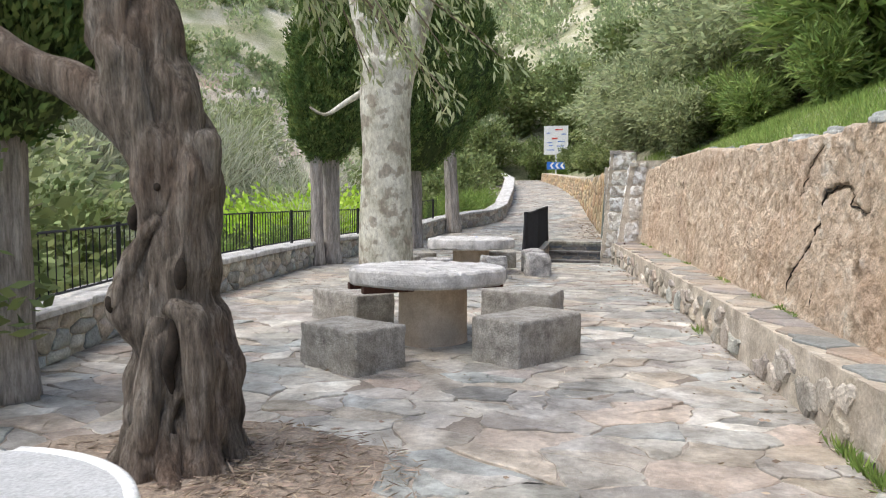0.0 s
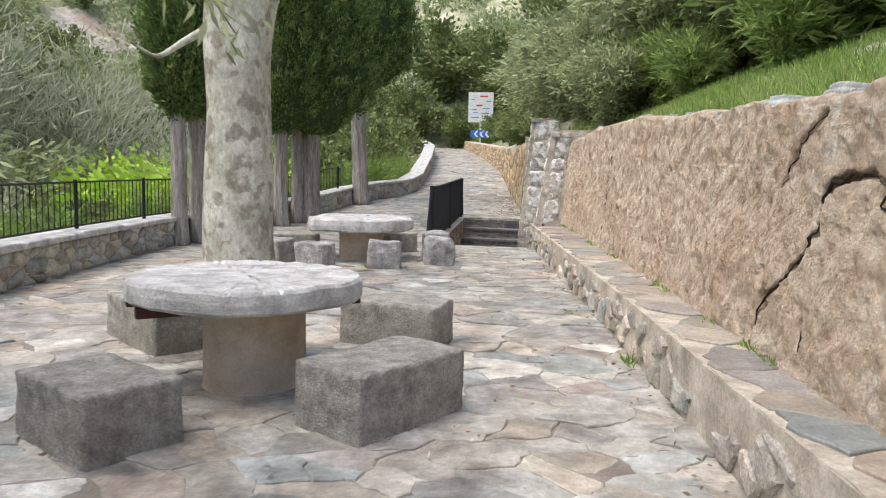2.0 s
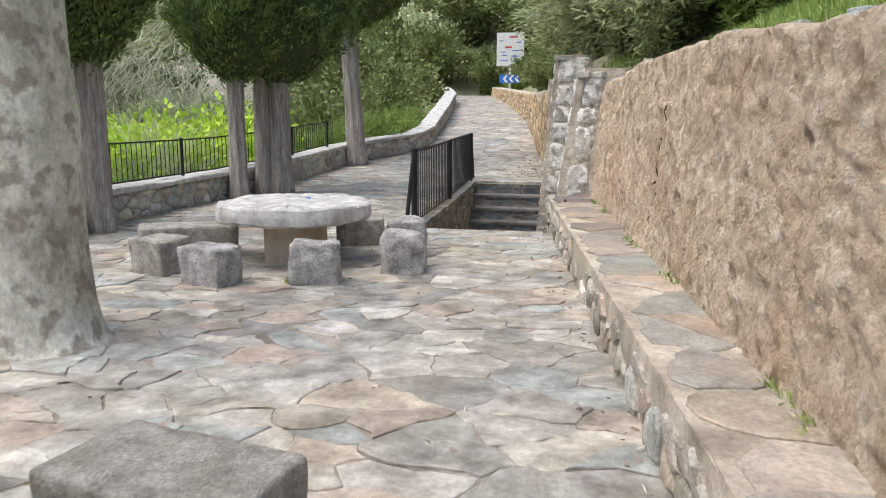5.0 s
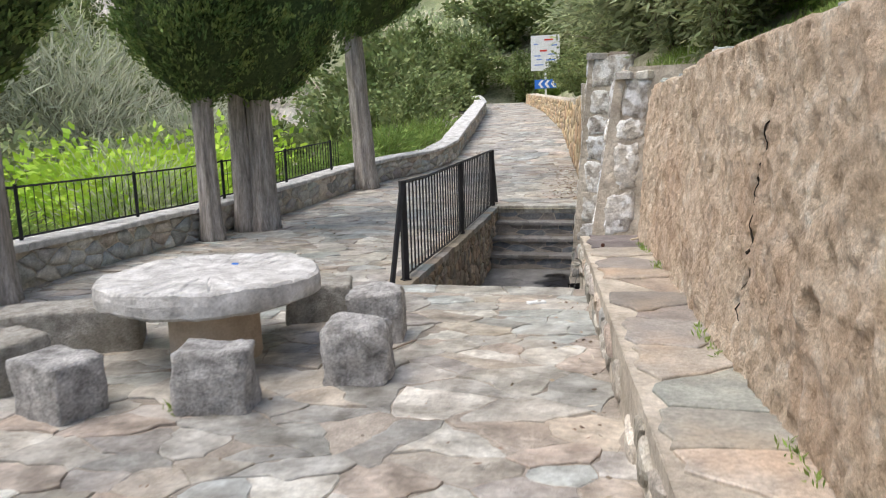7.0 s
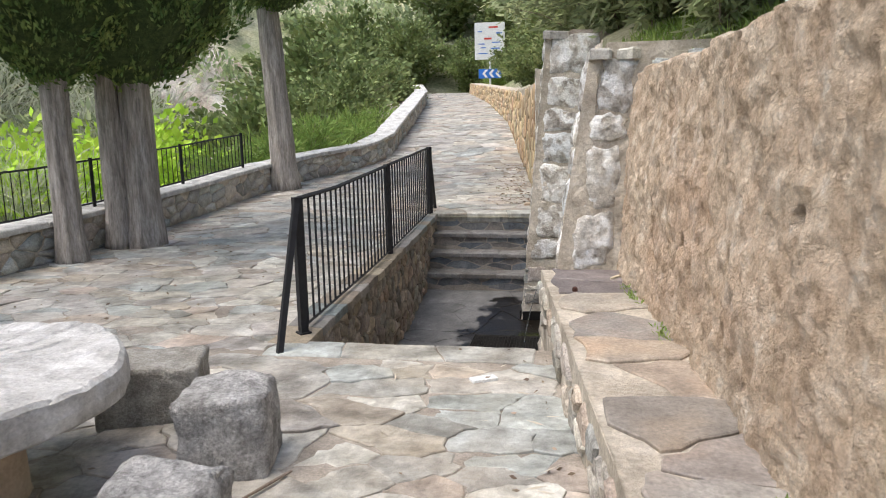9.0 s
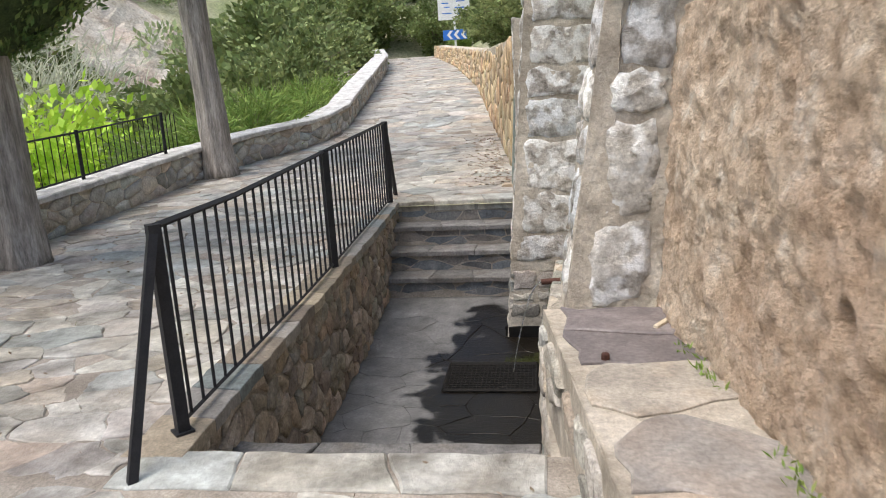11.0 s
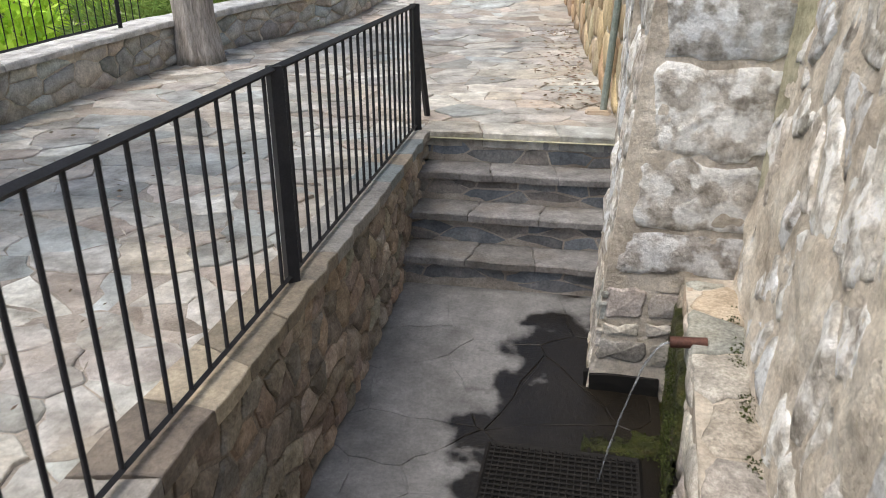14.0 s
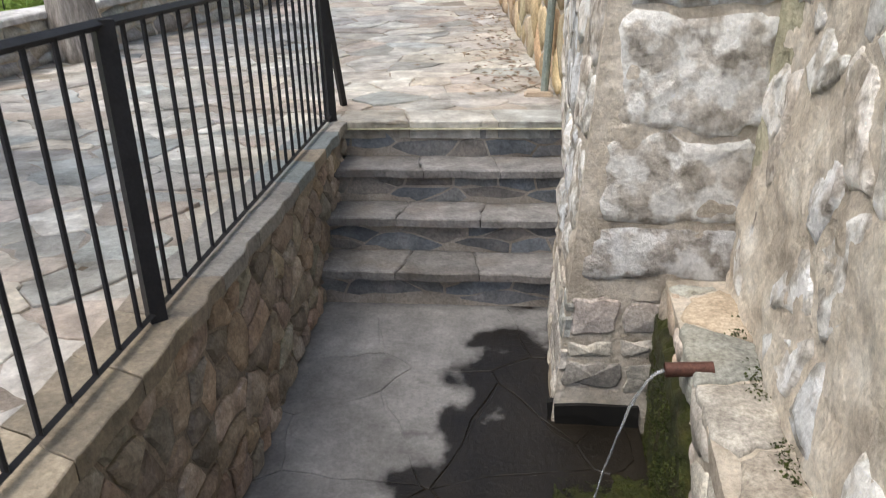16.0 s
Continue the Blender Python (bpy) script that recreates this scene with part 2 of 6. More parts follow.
IRON = material("black_iron", [(0.012, 0.012, 0.014), (0.025, 0.026, 0.03)], 12, 0.6, 0.1, 80, metal=0.0)
EARTH = material("bare_earth", [(0.17, 0.135, 0.105), (0.29, 0.235, 0.185), (0.42, 0.355, 0.285)], 6, 1.0, 0.9, 30)
# pale soil and scrub, colours raised further to stand for distant haze
HILL = material("hillside", [(0.18, 0.22, 0.09), (0.44, 0.42, 0.29), (0.72, 0.68, 0.59)], 0.2, 1.0, 0.8, 4, stain=(0.18, 0.24, 0.09), stain_scale=0.25, stain_amount=0.7, bump_distance=0.2)
CYP_BARK = material("cypress_bark", [(0.15, 0.13, 0.115), (0.36, 0.325, 0.295), (0.54, 0.505, 0.465)], 14, 0.95, 1.0, 30, grain=0.4, stretch=(1, 1, 0.12), bump_distance=0.03)
OLIVE_BARK = material("olive_bark", [(0.055, 0.044, 0.036), (0.25, 0.21, 0.17), (0.52, 0.475, 0.42)], 15, 0.95, 1.0, 34, grain=0.5, stretch=(1, 1, 0.14), bump_distance=0.09, stain=(0.20, 0.115, 0.075), stain_scale=1.6, stain_amount=0.5)
PLANE_BARK = material("plane_bark", [(0.26, 0.25, 0.19), (0.50, 0.49, 0.41), (0.64, 0.64, 0.57)], 3.5, 0.8, 0.4, 14, stain=(0.24, 0.205, 0.16), stain_scale=6, stain_amount=0.75, spread=0.35, stain_edge=(0.53, 0.6), stretch=(1, 1, 0.6))
CYP_LEAF = material("cypress_foliage", [(0.055, 0.11, 0.034), (0.135, 0.205, 0.062), (0.27, 0.33, 0.10)], 3.5, 0.8, 0, island=0.35, spread=0.4, leaf=0.2)
# darker green for the crown's inside: shade between the plumes, put into the colour
CYP_INNER = material("cypress_inner_shade", [(0.03, 0.05, 0.018), (0.06, 0.09, 0.03), (0.11, 0.145, 0.05)], 14, 1.0, 1.0, 30, bump_distance=0.05)
BUSH_LEAF = material("shrub_foliage", [(0.14, 0.205, 0.06), (0.26, 0.36, 0.11), (0.44, 0.54, 0.20)], 0.8, 0.7, 0, island=0.4, leaf=0.4)
GREY_LEAF = material("willow_foliage", [(0.20, 0.24, 0.125), (0.36, 0.41, 0.22), (0.54, 0.58, 0.36)], 0.8, 0.7, 0, island=0.4, leaf=0.45)
EVERGREEN_LEAF = material("evergreen_foliage", [(0.11, 0.15, 0.05), (0.21, 0.26, 0.10), (0.35, 0.40, 0.185)], 0.6, 0.8, 0, island=0.35, leaf=0.25)
LIME_LEAF = material("spring_foliage", [(0.30, 0.46, 0.04), (0.46, 0.66, 0.08), (0.62, 0.80, 0.16)], 2, 0.8, 0, island=0.2, leaf=0.3)
GRASS_LEAF = material("grass_blade", [(0.14, 0.21, 0.05), (0.24, 0.35, 0.09), (0.40, 0.46, 0.18)], 1.2, 0.9, 0, island=0.3, leaf=0.3)
TWIG = material("twig", [(0.16, 0.12, 0.09), (0.30, 0.25, 0.20)], 10, 0.9, 0.3, 30)
WHITE = material("white_paint", [(0.66, 0.68, 0.67), (0.8, 0.8, 0.78)], 5, 0.5, 0.1, 30)
BLUE = material("blue_sign_paint", [(0.03, 0.14, 0.5), (0.04, 0.18, 0.6)], 5, 0.4, 0, 30)


# ---- building helpers ----
def mesh_of(name, verts, faces, mat, smooth=False):
    me = bpy.data.meshes.new(name)
    me.from_pydata([tuple(v) for v in verts], [], [tuple(f) for f in faces])
    me.materials.append(mat)
    if smooth:
        me.shade_smooth()
    me.update()
    return me


def thing(name, label, category, group="", kind="", at=(0, 0, 0)):
    ob = new(name)
    ob.location = at
    return tagged(ob, label, category, group, kind)


def part(name, me, parent, label="", kind=""):
    ob = new(name, me)
    if parent:
        ob.parent = parent
    return tagged(ob, label, kind=kind)


def bm_mesh(name, bm, mat, smooth=False):
    me = bpy.data.meshes.new(name)
    bm.to_mesh(me)
    bm.free()
    me.materials.append(mat)
    if smooth:
        me.shade_smooth()
    return me


def box_bm(x0, y0, z0, x1, y1, z1, bevel=0.0, cuts=0, rough=0.0, seed=0, freq=3.0):
    bm = bmesh.new()
    bmesh.ops.create_cube(bm, size=1)
    for v in bm.verts:
        v.co = Vector((x0 + (v.co.x + 0.5) * (x1 - x0), y0 + (v.co.y + 0.5) * (y1 - y0), z0 + (v.co.z + 0.5) * (z1 - z0)))
    if bevel:
        bmesh.ops.bevel(bm, geom=bm.edges[:], offset=bevel, segments=2, affect="EDGES")
    if cuts:
        bmesh.ops.subdivide_edges(bm, edges=bm.edges[:], cuts=cuts, use_grid_fill=True)
    if rough:
        bm.normal_update()
        for v in bm.verts:
            v.co += noise.noise_vector(v.co * freq + Vector((seed * 7.3, seed * 3.1, 0))) * rough + noise.noise_vector(v.co * freq * 4 + Vector((0, seed * 5.3, 0))) * rough * 0.35
    return bm


def tube(points, radii, sides=10, seed=0, rough=0.0, freq=2.0, cap=True, flutes=0, flute_depth=0.0):
    """Vertices and faces of a tapered limb along points."""
    pts = [Vector(p) for p in points]
    verts, faces = [], []
    x_axis = Vector((1, 0, 0))
    for i, p in enumerate(pts):
        d = (pts[min(i + 1, len(pts) - 1)] - pts[max(i - 1, 0)]).normalized()
        side = (x_axis - d * x_axis.dot(d))
        if side.length < 0.2:
            side = Vector((0, 1, 0)) - d * d.y
        side.normalize()
        up = d.cross(side)
        for k in range(sides):
            a = 2 * math.pi * k / sides
            r = radii[i]
            if flutes:
                r *= 1 + flute_depth * math.sin(flutes * a + seed + p.z * 0.8) * (0.6 + 0.4 * math.sin(2 * a + seed))
            q = p + (side * math.cos(a) + up * math.sin(a)) * r
            if rough:
                q += noise.noise_vector(Vector((q.x * freq, q.y * freq, q.z * freq * 0.5 + seed * 9))) * rough
            verts.append(q)
    for i in range(len(pts) - 1):
        for k in range(sides):
            a, b = i * sides + k, i * sides + (k + 1) % sides
            faces.append((a, b, b + sides, a + sides))
    if cap:
        faces.append(tuple(range(sides - 1, -1, -1)))
        faces.append(tuple(range((len(pts) - 1) * sides, len(pts) * sides)))
    return verts, faces


def merged(pieces):
    verts, faces = [], []
    for v, f in pieces:
        o = len(verts)
        verts.extend(v)
        faces.extend(tuple(i + o for i in q) for q in f)
    return verts, faces


def smooth_line(points, n):
    """n points on a smooth curve through points."""
    p = [Vector(q) for q in points]
    out = []
    for i in range(n):
        s = i / (n - 1) * (len(p) - 1)
        k = min(int(s), len(p) - 2)
        f = s - k
        a, b, c, d = p[max(k - 1, 0)], p[k], p[k + 1], p[min(k + 2, len(p) - 1)]
        out.append(0.5 * (2 * b + (c - a) * f + (2 * a - 5 * b + 4 * c - d) * f * f + (3 * b - a - 3 * c + d) * f ** 3))
    return out


def cells(u0, u1, v0, v1, du, dv, seed, jitter=0.42, gap=0.012, drop=0.0):
    """Irregular stones that fill a rectangle: convex polygons with a joint between them."""
    rng = random.Random(seed)
    nu, nv = max(1, round((u1 - u0) / du)), max(1, round((v1 - v0) / dv))
    su, sv = (u1 - u0) / nu, (v1 - v0) / nv
    pts = {}
    for i in range(-1, nu + 1):
        for j in range(-1, nv + 1):
            shift = 0.5 * (j % 2) - 0.25
            pts[i, j] = (u0 + (i + 0.5 + shift + rng.uniform(-jitter, jitter)) * su, v0 + (j + 0.5 + rng.uniform(-jitter, jitter)) * sv)
    for key in list(pts):
        if 0 <= key[0] < nu and 0 <= key[1] < nv and rng.random() < drop:
            del pts[key]
    out = []
    reach = range(-3, 4) if drop else range(-2, 3)
    for i in range(-1, nu + 1):
        for j in range(nv):
            if (i, j) not in pts:
                continue
            cx, cy = pts[i, j]
            poly = [(u0, v0), (u1, v0), (u1, v1), (u0, v1)]
            for a in reach:
                for b in reach:
                    if (a or b) and (i + a, j + b) in pts and poly:
                        qx, qy = pts[i + a, j + b]
                        nx, ny = (qx - cx) / su ** 2, (qy - cy) / sv ** 2
                        length = math.hypot(nx, ny)
                        nx, ny = nx / length, ny / length
                        lim = nx * (cx + qx) / 2 + ny * (cy + qy) / 2 - gap / 2
                        cut = []
                        for k in range(len(poly)):
                            p, q = poly[k], poly[(k + 1) % len(poly)]
                            dp, dq = nx * p[0] + ny * p[1] - lim, nx * q[0] + ny * q[1] - lim
                            if dp <= 0:
                                cut.append(p)
                            if dp * dq < 0:
                                f = dp / (dp - dq)
                                cut.append((p[0] + (q[0] - p[0]) * f, p[1] + (q[1] - p[1]) * f))
                        poly = cut
            if len(poly) >= 3:
                area = abs(sum(poly[k][0] * poly[(k + 1) % len(poly)][1] - poly[(k + 1) % len(poly)][0] * poly[k][1] for k in range(len(poly)))) / 2
                if area > 0.12 * su * sv:
                    out.append(poly)
    return out


def slabs(u0, u1, v0, v1, du, seed, gap=0.006):
    """A single row of slabs with slightly slanting joints."""
    rng = random.Random(seed)
    n = max(1, round((u1 - u0) / du))
    cuts = [(u0, u0)] + [(u0 + (u1 - u0) * (i + rng.uniform(-0.25, 0.25)) / n + rng.uniform(-0.03, 0.03), u0 + (u1 - u0) * (i + rng.uniform(-0.25, 0.25)) / n) for i in range(1, n)] + [(u1, u1)]
    return [[(a[0] + gap / 2, v0), (b[0] - gap / 2, v0), (b[1] - gap / 2, v1), (a[1] + gap / 2, v1)] for a, b in zip(cuts, cuts[1:]) if min(b[0] - a[0], b[1] - a[1]) > 0.04]


def stone(poly, place, proud, base, bevel, rng, bulge=0.0, tilt=0.0, seg=0.1, dents=0.0):
    """One stone from a polygon. place(u, v, d): the world point at height d over the surface; dents: how rough its face is."""
    cu, cv = sum(p[0] for p in poly) / len(poly), sum(p[1] for p in poly) / len(poly)
    clean = []
    for k, p in enumerate(poly):
        q = poly[(k + 1) % len(poly)]
        clean.append(p)
        cuts = min(4, int(math.hypot(q[0] - p[0], q[1] - p[1]) / seg))
        for c in range(1, cuts + 1):
            f = c / (cuts + 1)
            clean.append((p[0] + (q[0] - p[0]) * f + rng.uniform(-0.013, 0.013), p[1] + (q[1] - p[1]) * f + rng.uniform(-0.013, 0.013)))
    n = len(clean)
    tu, tv = rng.uniform(-tilt, tilt), rng.uniform(-tilt, tilt)
    verts = [place(u, v, base) for u, v in clean]
    for s, h in ((0.0, proud - bevel), (bevel, proud)):
        for u, v in clean:
            d = math.hypot(cu - u, cv - v) or 1
            f = min(0.5, s / d * 1.3)
            uu, vv = u + (cu - u) * f, v + (cv - v) * f
            verts.append(place(uu, vv, h + tu * (uu - cu) + tv * (vv - cv) + rng.uniform(-0.1, 0.1) * bevel))
    loops = 2
    if dents:
        for f in (0.22, 0.42, 0.62, 0.82):
            for u, v in clean:
                uu, vv = u + (cu - u) * f, v + (cv - v) * f
                o = Vector((uu * 6 + proud * 900, vv * 6, 2))
                rise = dents * (noise.noise(o) + 0.6 * noise.noise(o * 2.3) + 0.35 * noise.noise(o * 5))
                verts.append(place(uu, vv, proud + bulge * f + rise))
        loops = 6
    verts.append(place(cu, cv, proud + bulge))
    faces = []
    for r in range(loops):
        for k in range(n):
            a, b = r * n + k, r * n + (k + 1) % n
            faces.append((a, b, b + n, a + n))
    for k in range(n):
        faces.append((loops * n + k, loops * n + (k + 1) % n, (loops + 1) * n))
    return verts, faces


def lay(parent, name, polys, place, mats, proud, base, bevel, seed, near=lambda u, v: True, limit=280, bulge=0.0, tilt=0.0, vary=0.4, smooth=False, warp=0.0, seg=0.12, dents=0.0):
    """Lays stones: those in the near stretch as pieces of their own, the rest joined."""
    rng = random.Random(seed)
    rest, made = [], 0
    put = place
    if warp:
        def put(u, v, d):
            w = noise.noise_vector(Vector((u * 4.5, v * 4.5, seed))) * warp + noise.noise_vector(Vector((u * 13, v * 13, seed))) * warp * 0.4
            return place(u + w.x, v + w.y, d)
    for poly in polys:
        cu, cv = sum(p[0] for p in poly) / len(poly), sum(p[1] for p in poly) / len(poly)
        s = stone(poly, put, proud * (1 + rng.uniform(-vary, vary)), base, bevel, rng, bulge * rng.uniform(0.3, 1.2), tilt, seg, dents)
        if near(cu, cv) and made < limit:
            part(name, mesh_of(name, *s, mats[0], smooth), parent)
            made += 1
        else:
            rest.append(s)
    if rest:
        part(name + "_field", mesh_of(name + "_field", *merged(rest), mats[1], smooth), parent, kind="stuff")


# ---- the lie of the land ----
def interp(v, table):
    return float(np.interp(v, [a for a, _ in table], [b for _, b in table]))


PATH_Z = [(-12, -0.26), (-8, -0.2), (-4, -0.14), (0.8, -0.07), (2.4, -0.045), (4.2, 0.0), (13, 0.0), (16.3, 0.11), (19, 0.25), (22, 0.5), (24.5, 0.9), (27, 1.25), (34, 1.95), (40, 2.4), (47, 2.7), (60, 2.9)]
LEFT_X = [(-8, -2.9), (-1.5, -3.35), (0.25, -3.55), (3.1, -4.15), (5.4, -4.5), (8, -4.85), (10, -5.0), (12.5, -5.05), (15, -4.85), (18.6, -4.75), (20, -4.35), (21.3, -3.75), (23, -3.45), (27, -3.8), (34, -4.75), (40, -6.1), (47, -7.6), (60, -9)]
WALL_TOP = [(-6, 1.6), (1, 1.68), (4, 1.76), (6, 1.88), (8, 1.9), (11, 1.82), (12, 2.05), (14.2, 2.4), (16, 2.2), (17.5, 2.05), (25, 2.1), (33, 2.5), (42, 3.0), (60, 3.2)]


def floor_z(y):
    return interp(y, PATH_Z)


def left_x(y):
    return interp(y, LEFT_X)


def bench_x(y):
    return 1.88 - 0.12 * y


def wall_base(y):
    """Foot of the rendered wall, where it meets the bench top."""
    return 2.28 - 0.1 * y


def edge_x(y):
    """Back of the walls on the uphill side, where the bank begins."""
    return interp(y, [(-60, 8.6), (11, 1.5), (14, 1.03), (100, -9.72)])


def land(x, y):
    """Height of the ground."""
    f = floor_z(y) + 0.55 * max(0.0, y - 52)
    rough = noise.noise(Vector((x * 0.25, y * 0.25, 3))) * 0.5 + noise.noise(Vector((x * 0.06, y * 0.06, 7))) * 2.2
    d = left_x(y) - 0.2 - x
    if d > 0:
        z = f - 0.5 * min(d, 6) + 0.62 * max(0.0, d - 12) - 0.25 * max(0.0, d - 70)
        return z + rough * min(1.0, d / 8)
    u = x - edge_x(y)
    if u > 0:
        z = max(f, interp(y, WALL_TOP) - 0.06) + 0.5 * u + 0.1 * max(0, u - 6)
        return z + rough * min(1.0, u / 6) * 0.7
    return f + rough * min(1.0, max(0.0, y - 52) / 10)


PIT = (-1.25, 10.36, 0.55, 16.3)
us = [-160, -110, -80, -60, -48, -40, -34, -30, -26, -23, -20, -18, -16, -14.5, -13, -11.5, -10, -9, -8, -7, -6] + [round(-5.5 + 0.25 * i, 3) for i in range(15)] + \
     [round(-1.7 + 0.12 * i, 3) for i in range(38)] + [2.88, 3.1, 3.4, 3.8, 4.3, 5, 6, 7, 8, 10, 12, 15, 19, 24, 30, 40, 60, 100, 160]
vs = [-160, -100, -60, -40, -28, -20, -15, -12, -10, -8.5] + [-7.5 + 0.75 * i for i in range(24)] + [round(10.26 + 0.12 * i, 3) for i in range(53)] + \
     [16.9 + 0.8 * i for i in range(42)] + [52, 55, 58, 62, 68, 75, 85, 100, 130, 170]
verts = [(u - 0.125 * max(-10, min(v, 60)), v, land(u - 0.125 * max(-10, min(v, 60)), v) - 0.03) for v in vs for u in us]
faces = []
for j in range(len(vs) - 1):
    for i in range(len(us) - 1):
        cy = (vs[j] + vs[j + 1]) / 2
        cx = (us[i] + us[i + 1]) / 2 - 0.125 * max(-10, min(cy, 60))
        if not (PIT[0] < cx and cx + 0.125 * cy < 2.72 and PIT[1] < cy < PIT[3]):
            a = j * len(us) + i
            faces.append((a, a + 1, a + 1 + len(us), a + len(us)))
ground = new("ground", mesh_of("ground", verts, faces, HILL, True))
tagged(ground, "sloping hillside ground of pale earth and scrub", "ground", kind="structure")


# ---- paving ----
def far_x(y):
    return interp(y, [(16.5, 0.32), (21, -0.2), (27, -1.05), (33, -2.2), (40, -3.8), (47, -5.1)])


def prism(name, outline, z0, z1, mat, parent=None, label="", bevel=0.0):
    """An upright block over an outline in plan."""
    bm = bmesh.new()
    low = [bm.verts.new((x, y, z0)) for x, y in outline]
    high = [bm.verts.new((x, y, z1)) for x, y in outline]
    bm.faces.new(low[::-1])
    bm.faces.new(high)
    for k in range(len(low)):
        bm.faces.new((low[k], low[(k + 1) % len(low)], high[(k + 1) % len(low)], high[k]))
    if bevel:
        bmesh.ops.bevel(bm, geom=bm.edges[:], offset=bevel, segments=2, affect="EDGES")
    bmesh.ops.recalc_face_normals(bm, faces=bm.faces)
    return part(name, bm_mesh(name, bm, mat), parent, label)


def on_floor(u, v, d):
    return Vector((u, v, floor_z(v) + d))


def loft(name, rows, mat, parent=None, smooth=False, close=True):
    """A skin through equally long rows of points; close: joins the last of each row with its first."""
    n = len(rows[0])
    verts = [p for r in rows for p in r]
    faces = []
    for i in range(len(rows) - 1):
        for k in range(n if close else n - 1):
            a, b = i * n + k, i * n + (k + 1) % n
            faces.append((a, b, b + n, a + n))
    if close:
        faces.append(tuple(range(n))[::-1])
        faces.append(tuple(range((len(rows) - 1) * n, len(rows) * n)))
    return part(name, mesh_of(name, verts, faces, mat, smooth), parent)


paving = tagged(new("pavement"), "crazy paving of grey and tan irregular flagstones", "pavement", kind="structure")
bed = []
for x0, x1, y0, y1 in ((-5.3, 2.9, -8, PIT[1]), (-5.3, PIT[0] + 0.05, PIT[1], PIT[3]), (-5.2, 0.6, PIT[3], 21), (-8.2, 0.3, 21, 47)):
    n = max(2, int((y1 - y0) / 0.8))
    ys = [y0 + (y1 - y0) * i / n for i in range(n + 1)]
    v = [(x, y, floor_z(y) + 0.003) for y in ys for x in (x0, x1)]
    bed.append((v, [(2 * i, 2 * i + 1, 2 * i + 3, 2 * i + 2) for i in range(n)]))
part("joint_bed", mesh_of("joint_bed", *merged(bed), JOINT), paving, "earthy mortar joints")


def in_tree_pit(u, v):
    return ((u + 1.25) / 0.95) ** 2 + ((v + 1.3) / 0.72) ** 2 < 1


flags = [p for p in cells(-5.2, 2.5, -7, PIT[1] - 0.3, 0.29, 0.2, 5, 0.49, 0.007, 0.42)
         if left_x(sum(q[1] for q in p) / len(p)) - 0.1 < sum(q[0] for q in p) / len(p) < bench_x(sum(q[1] for q in p) / len(p)) + 0.1
         and not in_tree_pit(sum(q[0] for q in p) / len(p), sum(q[1] for q in p) / len(p))]
lay(paving, "flagstone", flags, on_floor, (FLAG, FLAG_REST), 0.011, -0.03, 0.005, 11, lambda u, v: u > -1.4 and v > -1.4, 299, tilt=0.03, vary=0.6, warp=0.07, seg=0.07)
edge_stones = slabs(PIT[0], 0.56, PIT[1] - 0.3, PIT[1], 0.6, 8)
lay(paving, "edge_slab", edge_stones, on_floor, (FLAG, FLAG), 0.016, -0.12, 0.008, 12, vary=0.05)
left_flags = cells(-5.2, PIT[0] - 0.02, PIT[1] - 0.3, 16.6, 0.29, 0.2, 6, 0.49, 0.007, 0.42)
lay(paving, "flagstone", left_flags, on_floor, (FLAG, FLAG_REST), 0.011, -0.03, 0.005, 13, limit=0, tilt=0.03, vary=0.6, warp=0.06, seg=0.08)
path_flags = [p for p in cells(-7.9, 0.5, 16.62, 46.5, 0.36, 0.26, 7, 0.49, 0.009, 0.42) if left_x(p[0][1]) - 0.3 < p[0][0] < far_x(p[0][1]) + 0.35]
lay(paving, "flagstone", path_flags, on_floor, (FLAG, FLAG_REST), 0.011, -0.03, 0.005, 14, limit=0, tilt=0.03, vary=0.6, warp=0.05)
lay(paving, "edge_slab", slabs(PIT[0], 0.33, PIT[3], 16.6, 0.5, 9), on_floor, (FLAG, FLAG), 0.02, -0.1, 0.008, 15, vary=0.05)

# ---- smeared mortar skins ----
def some(polys, share, seed):
    """A random share of the stones; the rest lie under the mortar."""
    pick = random.Random(seed)
    return [p for p in polys if pick.random() < share]


def skin(name, place, u0, u1, v0, v1, parent, seed, step=0.035, amp=0.022, mat=None):
    """A rough coat of mortar over a wall, out of which the stones look."""
    nu, nv = int((u1 - u0) / step) + 1, int((v1 - v0) / step) + 1
    rows = []
    for i in range(nu + 1):
        row = []
        for j in range(nv + 1):
            u, v = u0 + (u1 - u0) * i / nu, v0 + (v1 - v0) * j / nv
            h = noise.noise(Vector((u * 3, v * 3, seed))) * amp + noise.noise(Vector((u * 9, v * 9, seed))) * amp * 0.6 + noise.noise(Vector((u * 24, v * 24, seed))) * amp * 0.3
            row.append(place(u, v, h))
        rows.append(row)
    return loft(name, rows, mat or LIME, parent, True, False)


